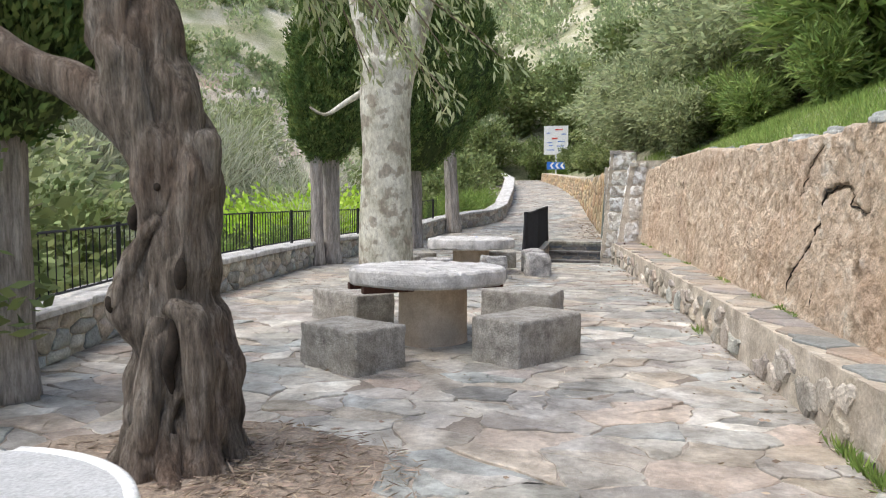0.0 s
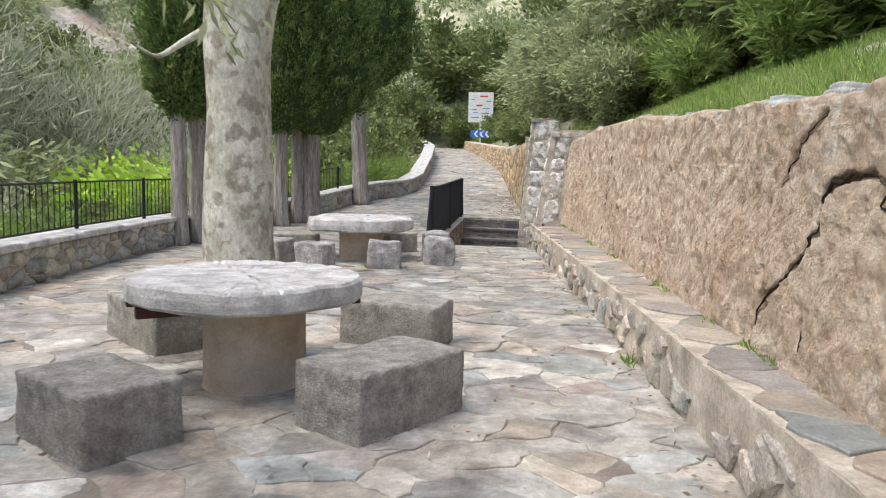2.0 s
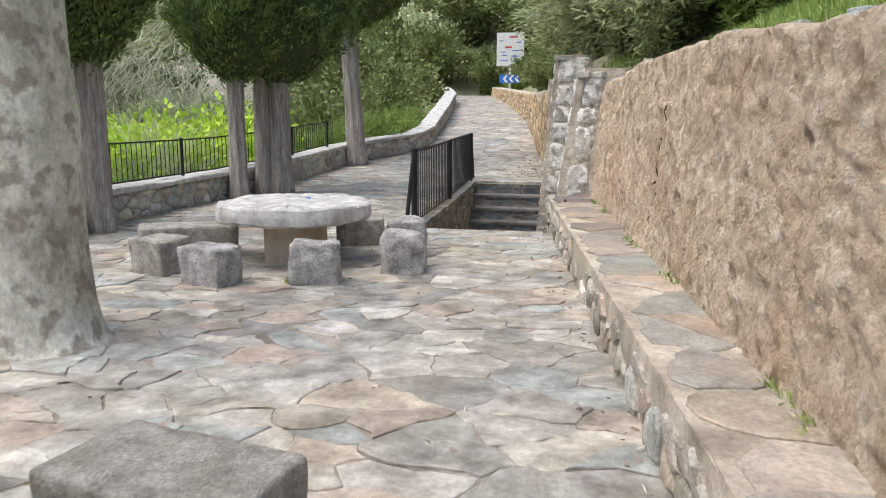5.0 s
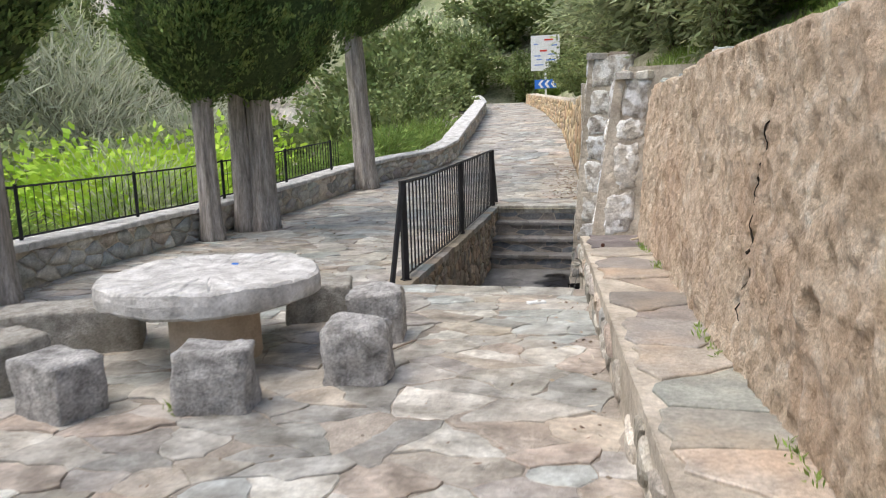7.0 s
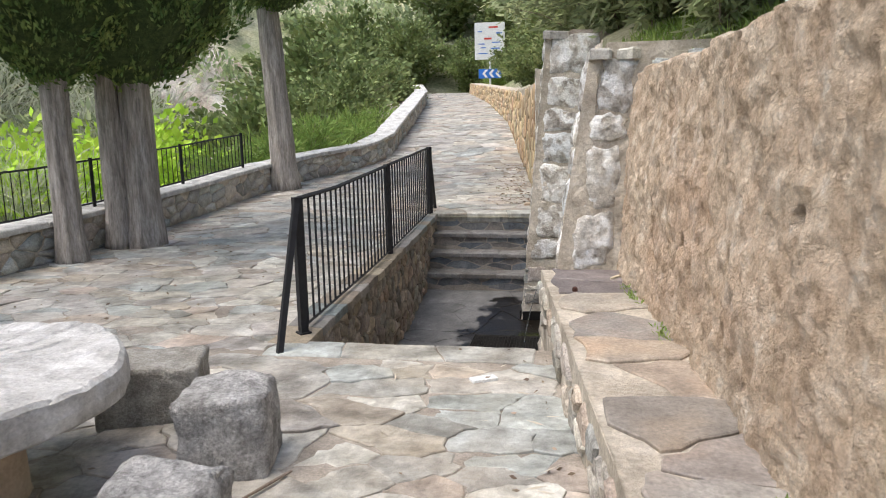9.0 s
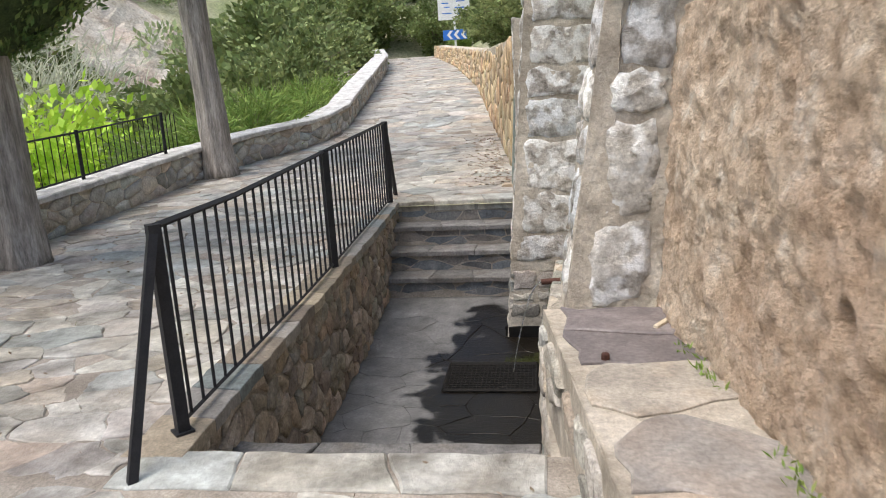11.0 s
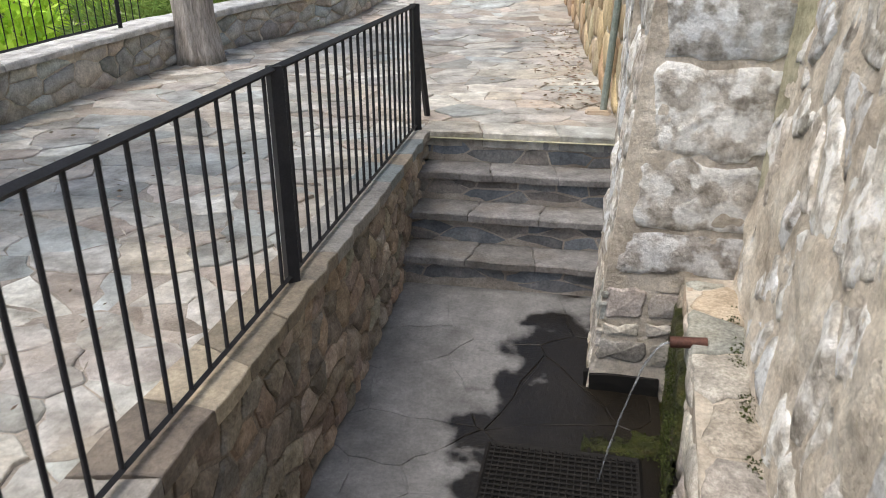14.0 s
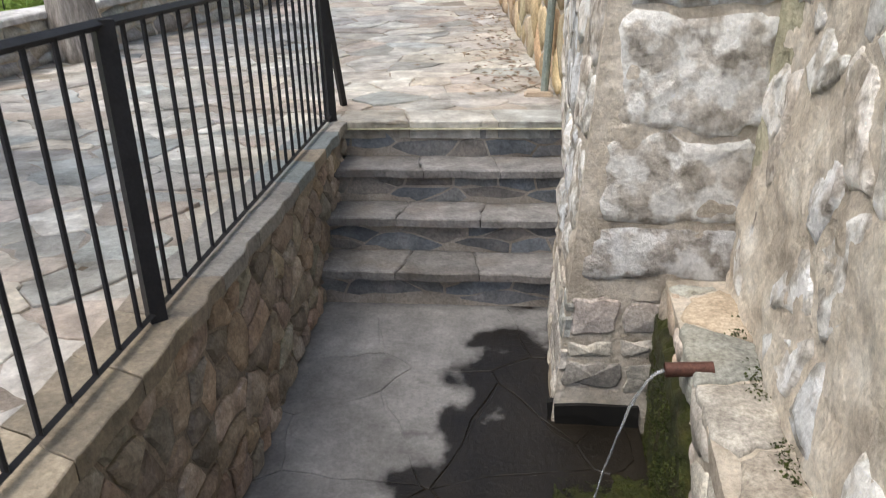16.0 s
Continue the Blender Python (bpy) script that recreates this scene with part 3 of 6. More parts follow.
def courses(u0, u1, v0, v1, du, dv, seed, gap):
    """Uneven courses of roughly squared stones with knocked-off corners."""
    pick = random.Random(seed)
    out, v = [], v0
    while v < v1 - 0.05:
        top = min(v1, v + dv * pick.uniform(0.7, 1.3))
        if v1 - top < dv * 0.4:
            top = v1
        u = u0
        while u < u1 - 0.05:
            end = min(u1, u + du * pick.uniform(0.6, 1.25))
            if u1 - end < du * 0.25:
                end = u1
            g, c = gap / 2, [pick.uniform(0.06, 0.22) * min(end - u, top - v) for _ in range(4)]
            a, b, e, f = u + g * pick.uniform(0.2, 1.6), end - g * pick.uniform(0.2, 1.6), v + g * pick.uniform(0.3, 1.5), top - g * pick.uniform(0.3, 1.5)
            if b - a > 0.05 and f - e > 0.04:
                out.append([(a + c[0] * 0.6, e), (b - c[1], e), (b, e + c[1] * 0.5), (b, f - c[2] * 0.7), (b - c[2], f), (a + c[3] * 0.5, f), (a, f - c[3] * 0.8), (a, e + c[0])])
            u = end
        v = top
    return out


# ---- bench along the wall ----
bench = thing("stone_bench", "long low rubble-stone bench topped with slate slabs, built against the wall", "bench", kind="structure")
B0, B1 = -7.0, 11.2


def bench_z(y):
    return interp(y, [(-7, 0.26), (1, 0.32), (3, 0.35), (6, 0.36), (11.2, 0.375)])


def bench_w(y):
    return wall_base(y) - bench_x(y) + 0.05


rows = [[(bench_x(y) + 0.02, y, -0.3), (wall_base(y) + 0.2, y, -0.3), (wall_base(y) + 0.2, y, bench_z(y)), (bench_x(y) + 0.02, y, bench_z(y))]
        for y in [B0 + (B1 - B0) * i / 30 for i in range(31)]]
loft("mortar_core", rows, LIME, bench)
skin("mortar_coat", lambda u, v, d: Vector((bench_x(u) + 0.022 - d * 0.6, u, floor_z(u) + v * (bench_z(u) - floor_z(u)) / 0.32)), -3, B1, 0.0, 0.325, bench, 9, 0.035, 0.02)
lay(bench, "rubble_stone", some(cells(B0, B1, 0.0, 0.27, 0.22, 0.13, 21, 0.48, 0.035, 0.3), 0.85, 21), lambda u, v, d: Vector((bench_x(u) - d + 0.02, u, floor_z(u) + v * (bench_z(u) - floor_z(u)) / 0.32)),
    (RUBBLE, RUBBLE_REST), 0.021, -0.03, 0.013, 22, lambda u, v: u > -0.5, 290, bulge=0.01, warp=0.045, seg=0.06, dents=0.008)
lay(bench, "slab", cells(B0, 10.45, 0.07, 0.58, 0.42, 0.51, 23, 0.42, 0.022), lambda u, v, d: Vector((bench_x(u) + v / 0.56 * bench_w(u), u, bench_z(u) + d)),
    (SLATE, SLATE), 0.014, -0.02, 0.006, 24, vary=0.3, warp=0.05)

lay(bench, "slab", slabs(10.45, B1 - 0.01, 0.075, 0.56, 0.37, 26, 0.014), lambda u, v, d: Vector((bench_x(u) + v / 0.56 * bench_w(u), u, bench_z(u) + d)),
    (PURPLE, PURPLE), 0.016, -0.02, 0.006, 28, vary=0.3, warp=0.05, seg=0.07)

# ---- rendered retaining wall ----
CRACKS = [
    [(1.07, 1.32), (1.26, 1.31), (1.37, 1.28), (1.45, 1.22), (1.48, 1.05), (1.56, 0.91), (1.68, 0.82), (1.76, 0.74), (1.95, 0.62), (2.02, 0.45)],
    [(1.07, 1.32), (0.94, 1.28), (0.95, 1.19), (0.84, 1.17), (0.74, 1.14), (0.57, 1.14)],
    [(1.5, 1.62), (1.6, 1.57), (1.72, 1.49), (1.84, 1.4), (1.96, 1.24)],
    [(1.46, 0.59), (1.4, 0.44)],
    [(7.03, 1.6), (7.05, 1.5), (7.09, 1.4), (7.12, 1.3), (7.15, 1.21), (7.17, 1.14), (7.13, 0.96), (7.12, 0.88), (7.13, 0.8), (7.22, 0.7), (7.28, 0.6), (7.18, 0.57)],
    [(3.25, 0.92), (3.2, 0.85), (3.22, 0.78)],
    [(0.3, 1.3), (0.21, 1.12), (0.16, 0.94), (-0.02, 0.81)],
]
HOLES = [(0.66, 0.75, 0.085), (3.21, 0.85, 0.05), (7.26, 0.64, 0.045), (9.47, 0.88, 0.06), (6.18, 0.88, 0.075), (10.47, 1.07, 0.05), (1.92, 0.62, 0.06), (4.93, 0.65, 0.06), (8.1, 1.21, 0.04), (4.29, 1.33, 0.05)]


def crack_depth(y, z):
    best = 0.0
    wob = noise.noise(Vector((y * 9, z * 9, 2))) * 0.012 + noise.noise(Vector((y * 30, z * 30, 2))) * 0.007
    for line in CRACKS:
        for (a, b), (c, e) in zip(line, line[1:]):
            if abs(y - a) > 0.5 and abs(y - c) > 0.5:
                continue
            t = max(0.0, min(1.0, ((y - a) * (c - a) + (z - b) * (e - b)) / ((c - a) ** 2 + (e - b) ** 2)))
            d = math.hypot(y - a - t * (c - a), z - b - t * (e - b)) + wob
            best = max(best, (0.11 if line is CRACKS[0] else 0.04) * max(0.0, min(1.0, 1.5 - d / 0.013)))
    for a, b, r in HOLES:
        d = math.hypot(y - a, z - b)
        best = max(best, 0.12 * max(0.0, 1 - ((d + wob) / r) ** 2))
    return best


def wall_x(y, z, open_cracks=True):
    lean = 0.07 * z
    lump = noise.noise(Vector((y * 0.9, z * 1.2, 1))) * 0.05 + noise.noise(Vector((y * 3.1, z * 3.1, 5))) * 0.022 + abs(noise.noise(Vector((y * 6, z * 4, 8)))) * 0.03 + noise.noise(Vector((y * 13, z * 11, 3))) * 0.022 + abs(noise.noise(Vector((y * 27, z * 22, 3)))) * 0.024
    return wall_base(y) - 0.065 + lean + lump + (crack_depth(y, z) if open_cracks else 0.0)


def wall_top(y):
    return interp(y, WALL_TOP[:6]) + noise.noise(Vector((y * 1.7, 0, 4))) * 0.05 + noise.noise(Vector((y * 6, 0, 4))) * 0.03


W0, W1 = -7.0, 11.25
ys = [W0 + 6.0 * i / 120 for i in range(120)] + [-1.0 + (W1 + 1.0) * i / 1180 for i in range(1181)]
rows = []
for y in ys:
    t = wall_top(y)
    row = [(wall_x(y, 0.2 + (t - 0.2) * k / 108), y, 0.2 + (t - 0.2) * k / 108) for k in range(109)]
    row += [(wall_x(y, t) + 0.05, y, t + 0.02), (wall_x(y, t) + 0.55, y, t + 0.02), (wall_base(y) + 0.65, y, 0.2)]
    rows.append(row)
wall_east = loft("wall_east", rows, PLASTER, None, True)
for i, line in enumerate(CRACKS):
    dense = []
    for (a, b), (c, e) in zip(line, line[1:]):
        n = max(2, int(math.hypot(c - a, e - b) / 0.02))
        dense += [(a + (c - a) * k / n, b + (e - b) * k / n) for k in range(n)]
    pts, radii = [], []
    for k, (y, z) in enumerate(dense):
        y, z = y + 0.026 * noise.noise(Vector((k * 0.3, i, 1))), z + 0.022 * noise.noise(Vector((k * 0.3, i, 6)))
        pts.append((wall_x(y, z, False) + 0.006, y, z))
        ends = min(1.0, (k + 1) / 6, (len(dense) - k) / 6)
        radii.append(max(0.002, ((0.007 if i == 0 else 0.0035) + 0.008 * noise.noise(Vector((k * 0.11, i, 9))) + 0.006 * noise.noise(Vector((k * 0.5, i, 4)))) * ends))
    # dark strip along the crack: its deep shade, put in as colour
    part("crack", mesh_of("crack", *tube(pts, radii, 6), CRACK_SHADE), wall_east, "near-black strip standing for the shade in a render crack")
BARE = [[(10.48, 1.13), (10.53, 1.06), (10.59, 1.08), (10.58, 1.16), (10.53, 1.19)], [(10.45, 0.99), (10.52, 0.94), (10.58, 0.97), (10.56, 1.04), (10.49, 1.05)],
        [(10.56, 0.54), (10.69, 0.52), (10.94, 0.59), (11.03, 0.67), (10.95, 0.71), (10.72, 0.66)]]
lay(wall_east, "bare_stone", BARE, lambda u, v, d: Vector((wall_base(u) + 0.07 * v - 0.03 - d, u, v)), (PLASTER, PLASTER), 0.03, -0.1, 0.02, 27, bulge=0.012, warp=0.05, seg=0.07)
tagged(wall_east, "cracked retaining wall of tan earthen render over stone", "wall", kind="structure")

# ---- sunken fountain court ----
court = tagged(new("sunken_court"), "sunken stone-walled court with steps down to a spring", "courtyard", kind="structure")


def court_z(y):
    return interp(y, [(11.5, -0.98), (13.9, -0.97), (15.35, -0.8)])


rows = [[(-1.2, y, court_z(y) - 0.1), (0.6, y, court_z(y) - 0.1), (0.6, y, court_z(y)), (-1.2, y, court_z(y))] for y in (11.4, 12, 12.7, 13.3, 13.9, 14.6, 15.1, 15.4)]
loft("court_bed", rows, CONCRETE, court)
# near and far steps
NEAR = [(10.36, 0.0), (10.93, -0.245), (11.22, -0.49), (11.51, -0.735)]
FAR = [(16.28, 0.11), (15.97, -0.118), (15.66, -0.345), (15.35, -0.572)]
for i in range(4):
    y, z = NEAR[i]
    low = NEAR[i + 1][1] if i < 3 else -0.98
    if i:
        st = prism("step", [(-1.14, 10.3), (0.53, 10.3), (0.53, y), (-1.14, y)], low - 0.1, z - 0.03, LIME, court)
        lay(court, "tread", slabs(-1.14, 0.53, NEAR[i - 1][0], y + 0.02, 0.5, 30 + i), lambda u, v, d, z=z: Vector((u, v, z - 0.03 + d)), (STEP, STEP), 0.03, -0.01, 0.008, 31, vary=0.05)
for i in range(4):
    y, z = FAR[i]
    low = FAR[i + 1][1] if i < 3 else -0.8
    prism("step", [(-1.22, y + 0.03), (0.34, y + 0.03), (0.34, 16.75), (-1.22, 16.75)], low - 0.12, z - 0.03, JOINT, court)
    lay(court, "riser_stone", cells(-1.22, 0.33, low, z - 0.04, 0.27, 0.11, 40 + i, 0.42, 0.014, 0.25), lambda u, v, d, y=y: Vector((u, y + 0.03 - d, v)), (RISER, RISER), 0.004, -0.02, 0.004, 41, warp=0.02)
    if i:
        lay(court, "tread", slabs(-1.22, 0.33, y - 0.02, FAR[i - 1][0] + 0.02, 0.5, 45 + i), lambda u, v, d, z=z: Vector((u, v, z - 0.04 + d)), (STEP, STEP), 0.042, -0.01, 0.008, 46, vary=0.12, warp=0.025, seg=0.06)
lay(court, "flagstone", cells(-1.2, 0.55, 11.5, 15.35, 0.42, 0.36, 50, 0.45, 0.007, 0.25), lambda u, v, d: Vector((u, v, court_z(v) + d)), (CONCRETE, CONCRETE), 0.006, -0.01, 0.003, 51, vary=0.2, warp=0.03)
# court wall under the railing
prism("wall_core", [(-1.3, 10.36), (-1.06, 10.36), (-1.21, 16.35), (-1.45, 16.35)], -1.1, 0.0, EARTH_MORTAR, court)


def on_left_court(u, v, d):
    return Vector((-1.06 - 0.025 * (u - 10.5) + d, u, v))


lay(court, "rubble_stone", cells(10.36, 16.3, -1.0, 0.0, 0.17, 0.145, 52, 0.45, 0.02, 0.15), on_left_court, (COURT_STONE, COURT_STONE), 0.016, -0.03, 0.014, 53, lambda u, v: u > 11.3, 240, bulge=0.014, warp=0.03)
lay(court, "coping_slab", slabs(10.3, 16.4, 0, 0.29, 0.36, 54), lambda u, v, d: Vector((-1.315 + v - 0.025 * (u - 10.5), u, interp(u, [(10, 0.0), (13, 0.02), (16.4, 0.11)]) + d)),
    (COPE, COPE), 0.02, -0.05, 0.004, 55, vary=0.15)


def spring_x(y, z):
    """Face of the rubble wall over the spring."""
    return 0.66 + 0.11 * (z + 0.12) + 0.083 * (y - 11.3) + 0.12 * max(0.0, min(1.0, z / 0.3)) * max(0.0, 1 - abs(y - 11.2) / 0.6)


def right_x(y):
    return interp(y, [(10.36, 0.57), (11.2, 0.54), (12.3, 0.51), (13, 0.56), (13.5, 0.6), (14.3, 0.645)])


prism("wall_core", [(0.58, 10.38), (1.2, 10.38), (1.2, 14.5), (0.67, 14.5), (0.62, 13.5), (0.58, 13), (0.53, 12.3), (0.56, 11.2)], -1.1, -0.16, LIME, court)
lay(court, "rubble_stone", cells(10.38, 14.35, -1.0, -0.17, 0.26, 0.18, 56, 0.42, 0.03, 0.15), lambda u, v, d: Vector((right_x(u) + 0.02 - d, u, v)), (RUBBLE, RUBBLE_REST), 0.012, -0.03, 0.012, 57, bulge=0.02, warp=0.025, smooth=True)
prism("wall_core", [(bench_x(10.4) + 0.03, 10.4), (1.3, 10.4), (1.1, 11.18), (bench_x(11.18) + 0.03, 11.18)], -0.6, 0.3, LIME, court)
lay(court, "ledge_slab", cells(11.2, 14.3, 0.02, 0.4, 0.34, 0.26, 58, 0.4, 0.014), lambda u, v, d: Vector((right_x(u) + v / 0.4 * (spring_x(u, -0.12) + 0.03 - right_x(u)), u, -0.165 + d)), (RUBBLE, RUBBLE_REST), 0.016, -0.02, 0.01, 59, vary=0.3, bulge=0.012, warp=0.03, seg=0.06, dents=0.01, smooth=True)

# ---- rubble wall of the spring, with its two buttresses ----
spring_wall = tagged(new("wall_spring"), "rough rubble wall with two leaning stone buttresses", "wall", kind="structure")
loft("wall_core", [[(spring_x(y, z) + 0.02, y, z) for y in (11.25, 12.4, 13.5, 14.6)] + [(1.6, 14.6, z), (1.8, 11.25, z)] for z in (-0.3, 0.5, 1.3, 2.05)], LIME, spring_wall)
skin("mortar_coat", lambda u, v, d: Vector((spring_x(u, v) - d, u, v)), 11.24, 14.6, -0.16, 2.07, spring_wall, 3, 0.03, 0.03, BEIGE)
lay(spring_wall, "rubble_stone", some([c for c in cells(11.3, 14.6, -0.12, 2.03, 0.26, 0.26, 60, 0.48, 0.04, 0.3)], 0.65, 60), lambda u, v, d: Vector((spring_x(u, v) + 0.01 - d, u, v)), (PIER_STONE, PIER_STONE), 0.012, -0.04, 0.01, 61, bulge=0.02, warp=0.07, dents=0.02, smooth=True)


def buttress(name, x0, x1, y0, y1, z0, z1, lean, lean_r, base, du, dv, seed, mats, rough=0.018, edge=0.03):
    """A battered pier: core, a smeared coat, large face stones on its front and its open side, smaller ones at its foot."""
    b = tagged(new(name), kind="structure")
    b.parent = spring_wall
    h = z1 - z0
    rows = []
    for k in range(9):
        f = k / 8
        z = z0 + h * f
        rows.append([(x0 + lean * f + 0.01, y0 + 0.06 * f + 0.01, z), (x1 + lean_r * f, y0 + 0.06 * f + 0.01, z), (x1 + lean_r * f + 0.1, y1, z), (x0 + lean * f + 0.01, y1, z)])
    loft("pier_core", rows, LIME, b)

    def front(u, v, d):
        f, g = (v - z0) / h, (u - x0) / (x1 - x0)
        return Vector((u + f * (lean + (lean_r - lean) * g), y0 + 0.06 * f - d + 0.012, v))

    def side(u, v, d):
        return Vector((x0 + lean * (v - z0) / h - d + 0.012, u, v))

    def round_corner(u, v, d):
        f, r = (v - z0) / h, 0.07
        if u < -r:
            x, y = -d, -u
        elif u > r:
            x, y = u, -d
        else:
            turn = (u + r) / (2 * r) * math.pi / 2
            x, y = r - (r + d) * math.cos(turn), r - (r + d) * math.sin(turn)
        g = max(0.0, x) / (x1 - x0)
        return Vector((x0 + x + f * (lean + (lean_r - lean) * g) + 0.012, y0 + y + 0.06 * f + 0.012, v))
    skin("mortar_coat", round_corner, y0 - y1, x1 - x0 + 0.02, base - 0.06, z1, b, seed, 0.026, 0.03)
    lay(b, "face_stone", courses(x0 + edge, x1 - edge * 0.6, base, z1, du, dv, seed, 0.03), front, mats, rough * 0.8, -0.03, 0.014, seed, bulge=0.03, warp=0.055, seg=0.05, dents=0.02, smooth=True)
    lay(b, "face_stone", courses(y0 + edge, y1, base, z1, 0.42, 0.31, seed + 1, 0.03), side, mats, rough * 0.7, -0.03, 0.012, seed + 1, bulge=0.025, warp=0.05, seg=0.06, dents=0.02, smooth=True)
    if base > z0 + 0.1:
        lay(b, "foot_stone", courses(x0 + 0.02, x1 - 0.2, z0 + 0.26, base - 0.05, 0.24, 0.15, seed + 2, 0.03), front, (RUBBLE, RUBBLE_REST), rough * 0.5, -0.03, 0.012, seed + 2, bulge=0.012, warp=0.03, seg=0.07)
        lay(b, "foot_stone", courses(y0, y1, z0, base - 0.05, 0.26, 0.17, seed + 3, 0.03), side, (RUBBLE, RUBBLE_REST), rough * 0.5, -0.03, 0.012, seed + 3, bulge=0.012, warp=0.03, seg=0.07)
    lay(b, "cap_stone", cells(x0 + lean, x1 + lean_r, y0, y1, 0.3, 0.3, seed + 4, 0.35, 0.03), lambda u, v, d: Vector((u, v, z1 + d)), (PARAPET_STONE, PARAPET_STONE), 0.05, -0.04, 0.015, seed + 5, vary=0.5, tilt=0.1, warp=0.04)
    return b


buttress("buttress", 0.65, 1.10, 11.2, 11.8, 0.3, 1.97, 0.24, 0.24, 0.39, 0.9, 0.36, 62, (PIER_STONE, PIER_STONE), edge=0.1)
buttress("buttress", 0.17, 0.95, 14.35, 15.4, -1.0, 2.42, 0.29, 0.2, -0.2, 0.75, 0.4, 66, (PIER_STONE, PIER_STONE), edge=0.07)

prism("wall_core", [(0.31, 15.3), (1.1, 15.3), (1.0, 16.75), (0.31, 16.75)], -1.0, 2.1, LIME, spring_wall)
lay(spring_wall, "rubble_stone", cells(15.4, 16.7, -0.9, 2.12, 0.32, 0.26, 64, 0.4, 0.02, 0.2), lambda u, v, d: Vector((0.31 - d, u, v)), (PIER_STONE, PIER_STONE), 0.01, -0.03, 0.01, 65, bulge=0.012, warp=0.04)

# ---- wall beside the rising path, right-hand ----
far_wall = tagged(new("wall_path"), "ochre rubble retaining wall beside the rising path", "wall", kind="structure")


ys = [16.6 + i * 0.9 for i in range(30)]
loft("wall_core", [[(far_x(y) + 0.02, y, floor_z(y) - 0.2), (far_x(y) + 0.6, y, floor_z(y) - 0.2), (far_x(y) + 0.6, y, interp(y, WALL_TOP)), (far_x(y) + 0.08, y, interp(y, WALL_TOP))] for y in ys], LIME, far_wall)
lay(far_wall, "rubble_stone", cells(16.6, 42.5, 0, 1.0, 0.32, 0.16, 70, 0.46, 0.025, 0.2), lambda u, v, d: Vector((far_x(u) + 0.02 - d + 0.05 * v, u, floor_z(u) + v * (interp(u, WALL_TOP) - floor_z(u)))),
    (OCHRE, OCHRE), 0.012, -0.03, 0.012, 71, limit=0, bulge=0.014, warp=0.03, smooth=True)

# ---- low parapet of the terrace ----
parapet = tagged(new("wall_parapet"), "low rubble parapet with pale slab coping", "wall", kind="structure")


def parapet_h(y):
    return interp(y, [(-8, 0.42), (6, 0.45), (12, 0.45), (17, 0.5), (22, 0.48), (27, 0.5), (45, 0.5)])


ys = [-8 + i * 0.5 for i in range(105)]
loft("wall_core", [[(left_x(y) - 0.01, y, floor_z(y) - 0.8), (left_x(y) - 0.01, y, floor_z(y) + parapet_h(y)), (left_x(y) - 0.42, y, floor_z(y) + parapet_h(y)), (left_x(y) - 0.42, y, floor_z(y) - 0.8)] for y in ys], LIME, parapet)
lay(parapet, "rubble_stone", cells(-6, 43.5, 0.0, 1.0, 0.24, 0.36, 75, 0.45, 0.025, 0.2), lambda u, v, d: Vector((left_x(u) + d - 0.01, u, floor_z(u) + v * (parapet_h(u) - 0.05))),
    (PARAPET_STONE, PARAPET_REST), 0.016, -0.03, 0.014, 76, lambda u, v: -1 < u < 20, 200, bulge=0.026, warp=0.03, smooth=True)
lay(parapet, "coping_slab", slabs(-7, 43.5, 0, 0.5, 0.8, 77, 0.012), lambda u, v, d: Vector((left_x(u) + 0.05 - v, u, floor_z(u) + parapet_h(u) - 0.03 + d)),
    (MILL, MILL), 0.05, -0.02, 0.015, 78, lambda u, v: u < 22, vary=0.2)


# ---- iron railings ----
def court_railing():
    r = thing("iron_railing", "black wrought-iron railing with upright bars on the court wall", "railing")

    def rx(y):
        return -1.125 - 0.028 * (y - 10.5)

    def base(y):
        return interp(y, [(10, 0.02), (13, 0.025), (16.4, 0.12)])

    def top(y):
        return interp(y, [(10.45, 1.0), (11.5, 0.985), (12.5, 1.006), (13.5, 1.03), (16.45, 1.09)])
    y0, ym, y1 = 10.53, 13.48, 16.33
    for y in (y0, ym, y1):
        part("post", mesh_of("post", *tube([(rx(y), y, base(y) - 0.03), (rx(y), y, top(y) + 0.012)], [0.04] * 2, 4), IRON), r)
        part("post_foot", mesh_of("post_foot", *tube([(rx(y), y, base(y) - 0.012), (rx(y), y, base(y) + 0.012)], [0.062] * 2, 4), IRON), r)
    for y, dy in ((y0, -0.45), (y1, 0.45)):
        part("brace", mesh_of("brace", *tube([(rx(y) - 0.01, y + dy, floor_z(y + dy) - 0.02), (rx(y), y, top(y))], [0.028] * 2, 4), IRON), r)
    for f, w in ((top, 0.017), (lambda y: base(y) + 0.045, 0.013)):
        part("rail", mesh_of("rail", *tube([(rx(y), y, f(y)) for y in (y0, 11.5, 12.5, ym, 14.5, 15.5, y1)], [w] * 7, 4), IRON), r)
    for first, last in ((13.36 - 0.1432 * 19, ym), (13.6, y1)):
        y = first
        while y < last - 0.05:
            part("bar", mesh_of("bar", *tube([(rx(y), y, base(y) + 0.045), (rx(y), y, top(y))], [0.0095] * 2, 6), IRON), r)
            y += 0.1432
    return r


court_railing()


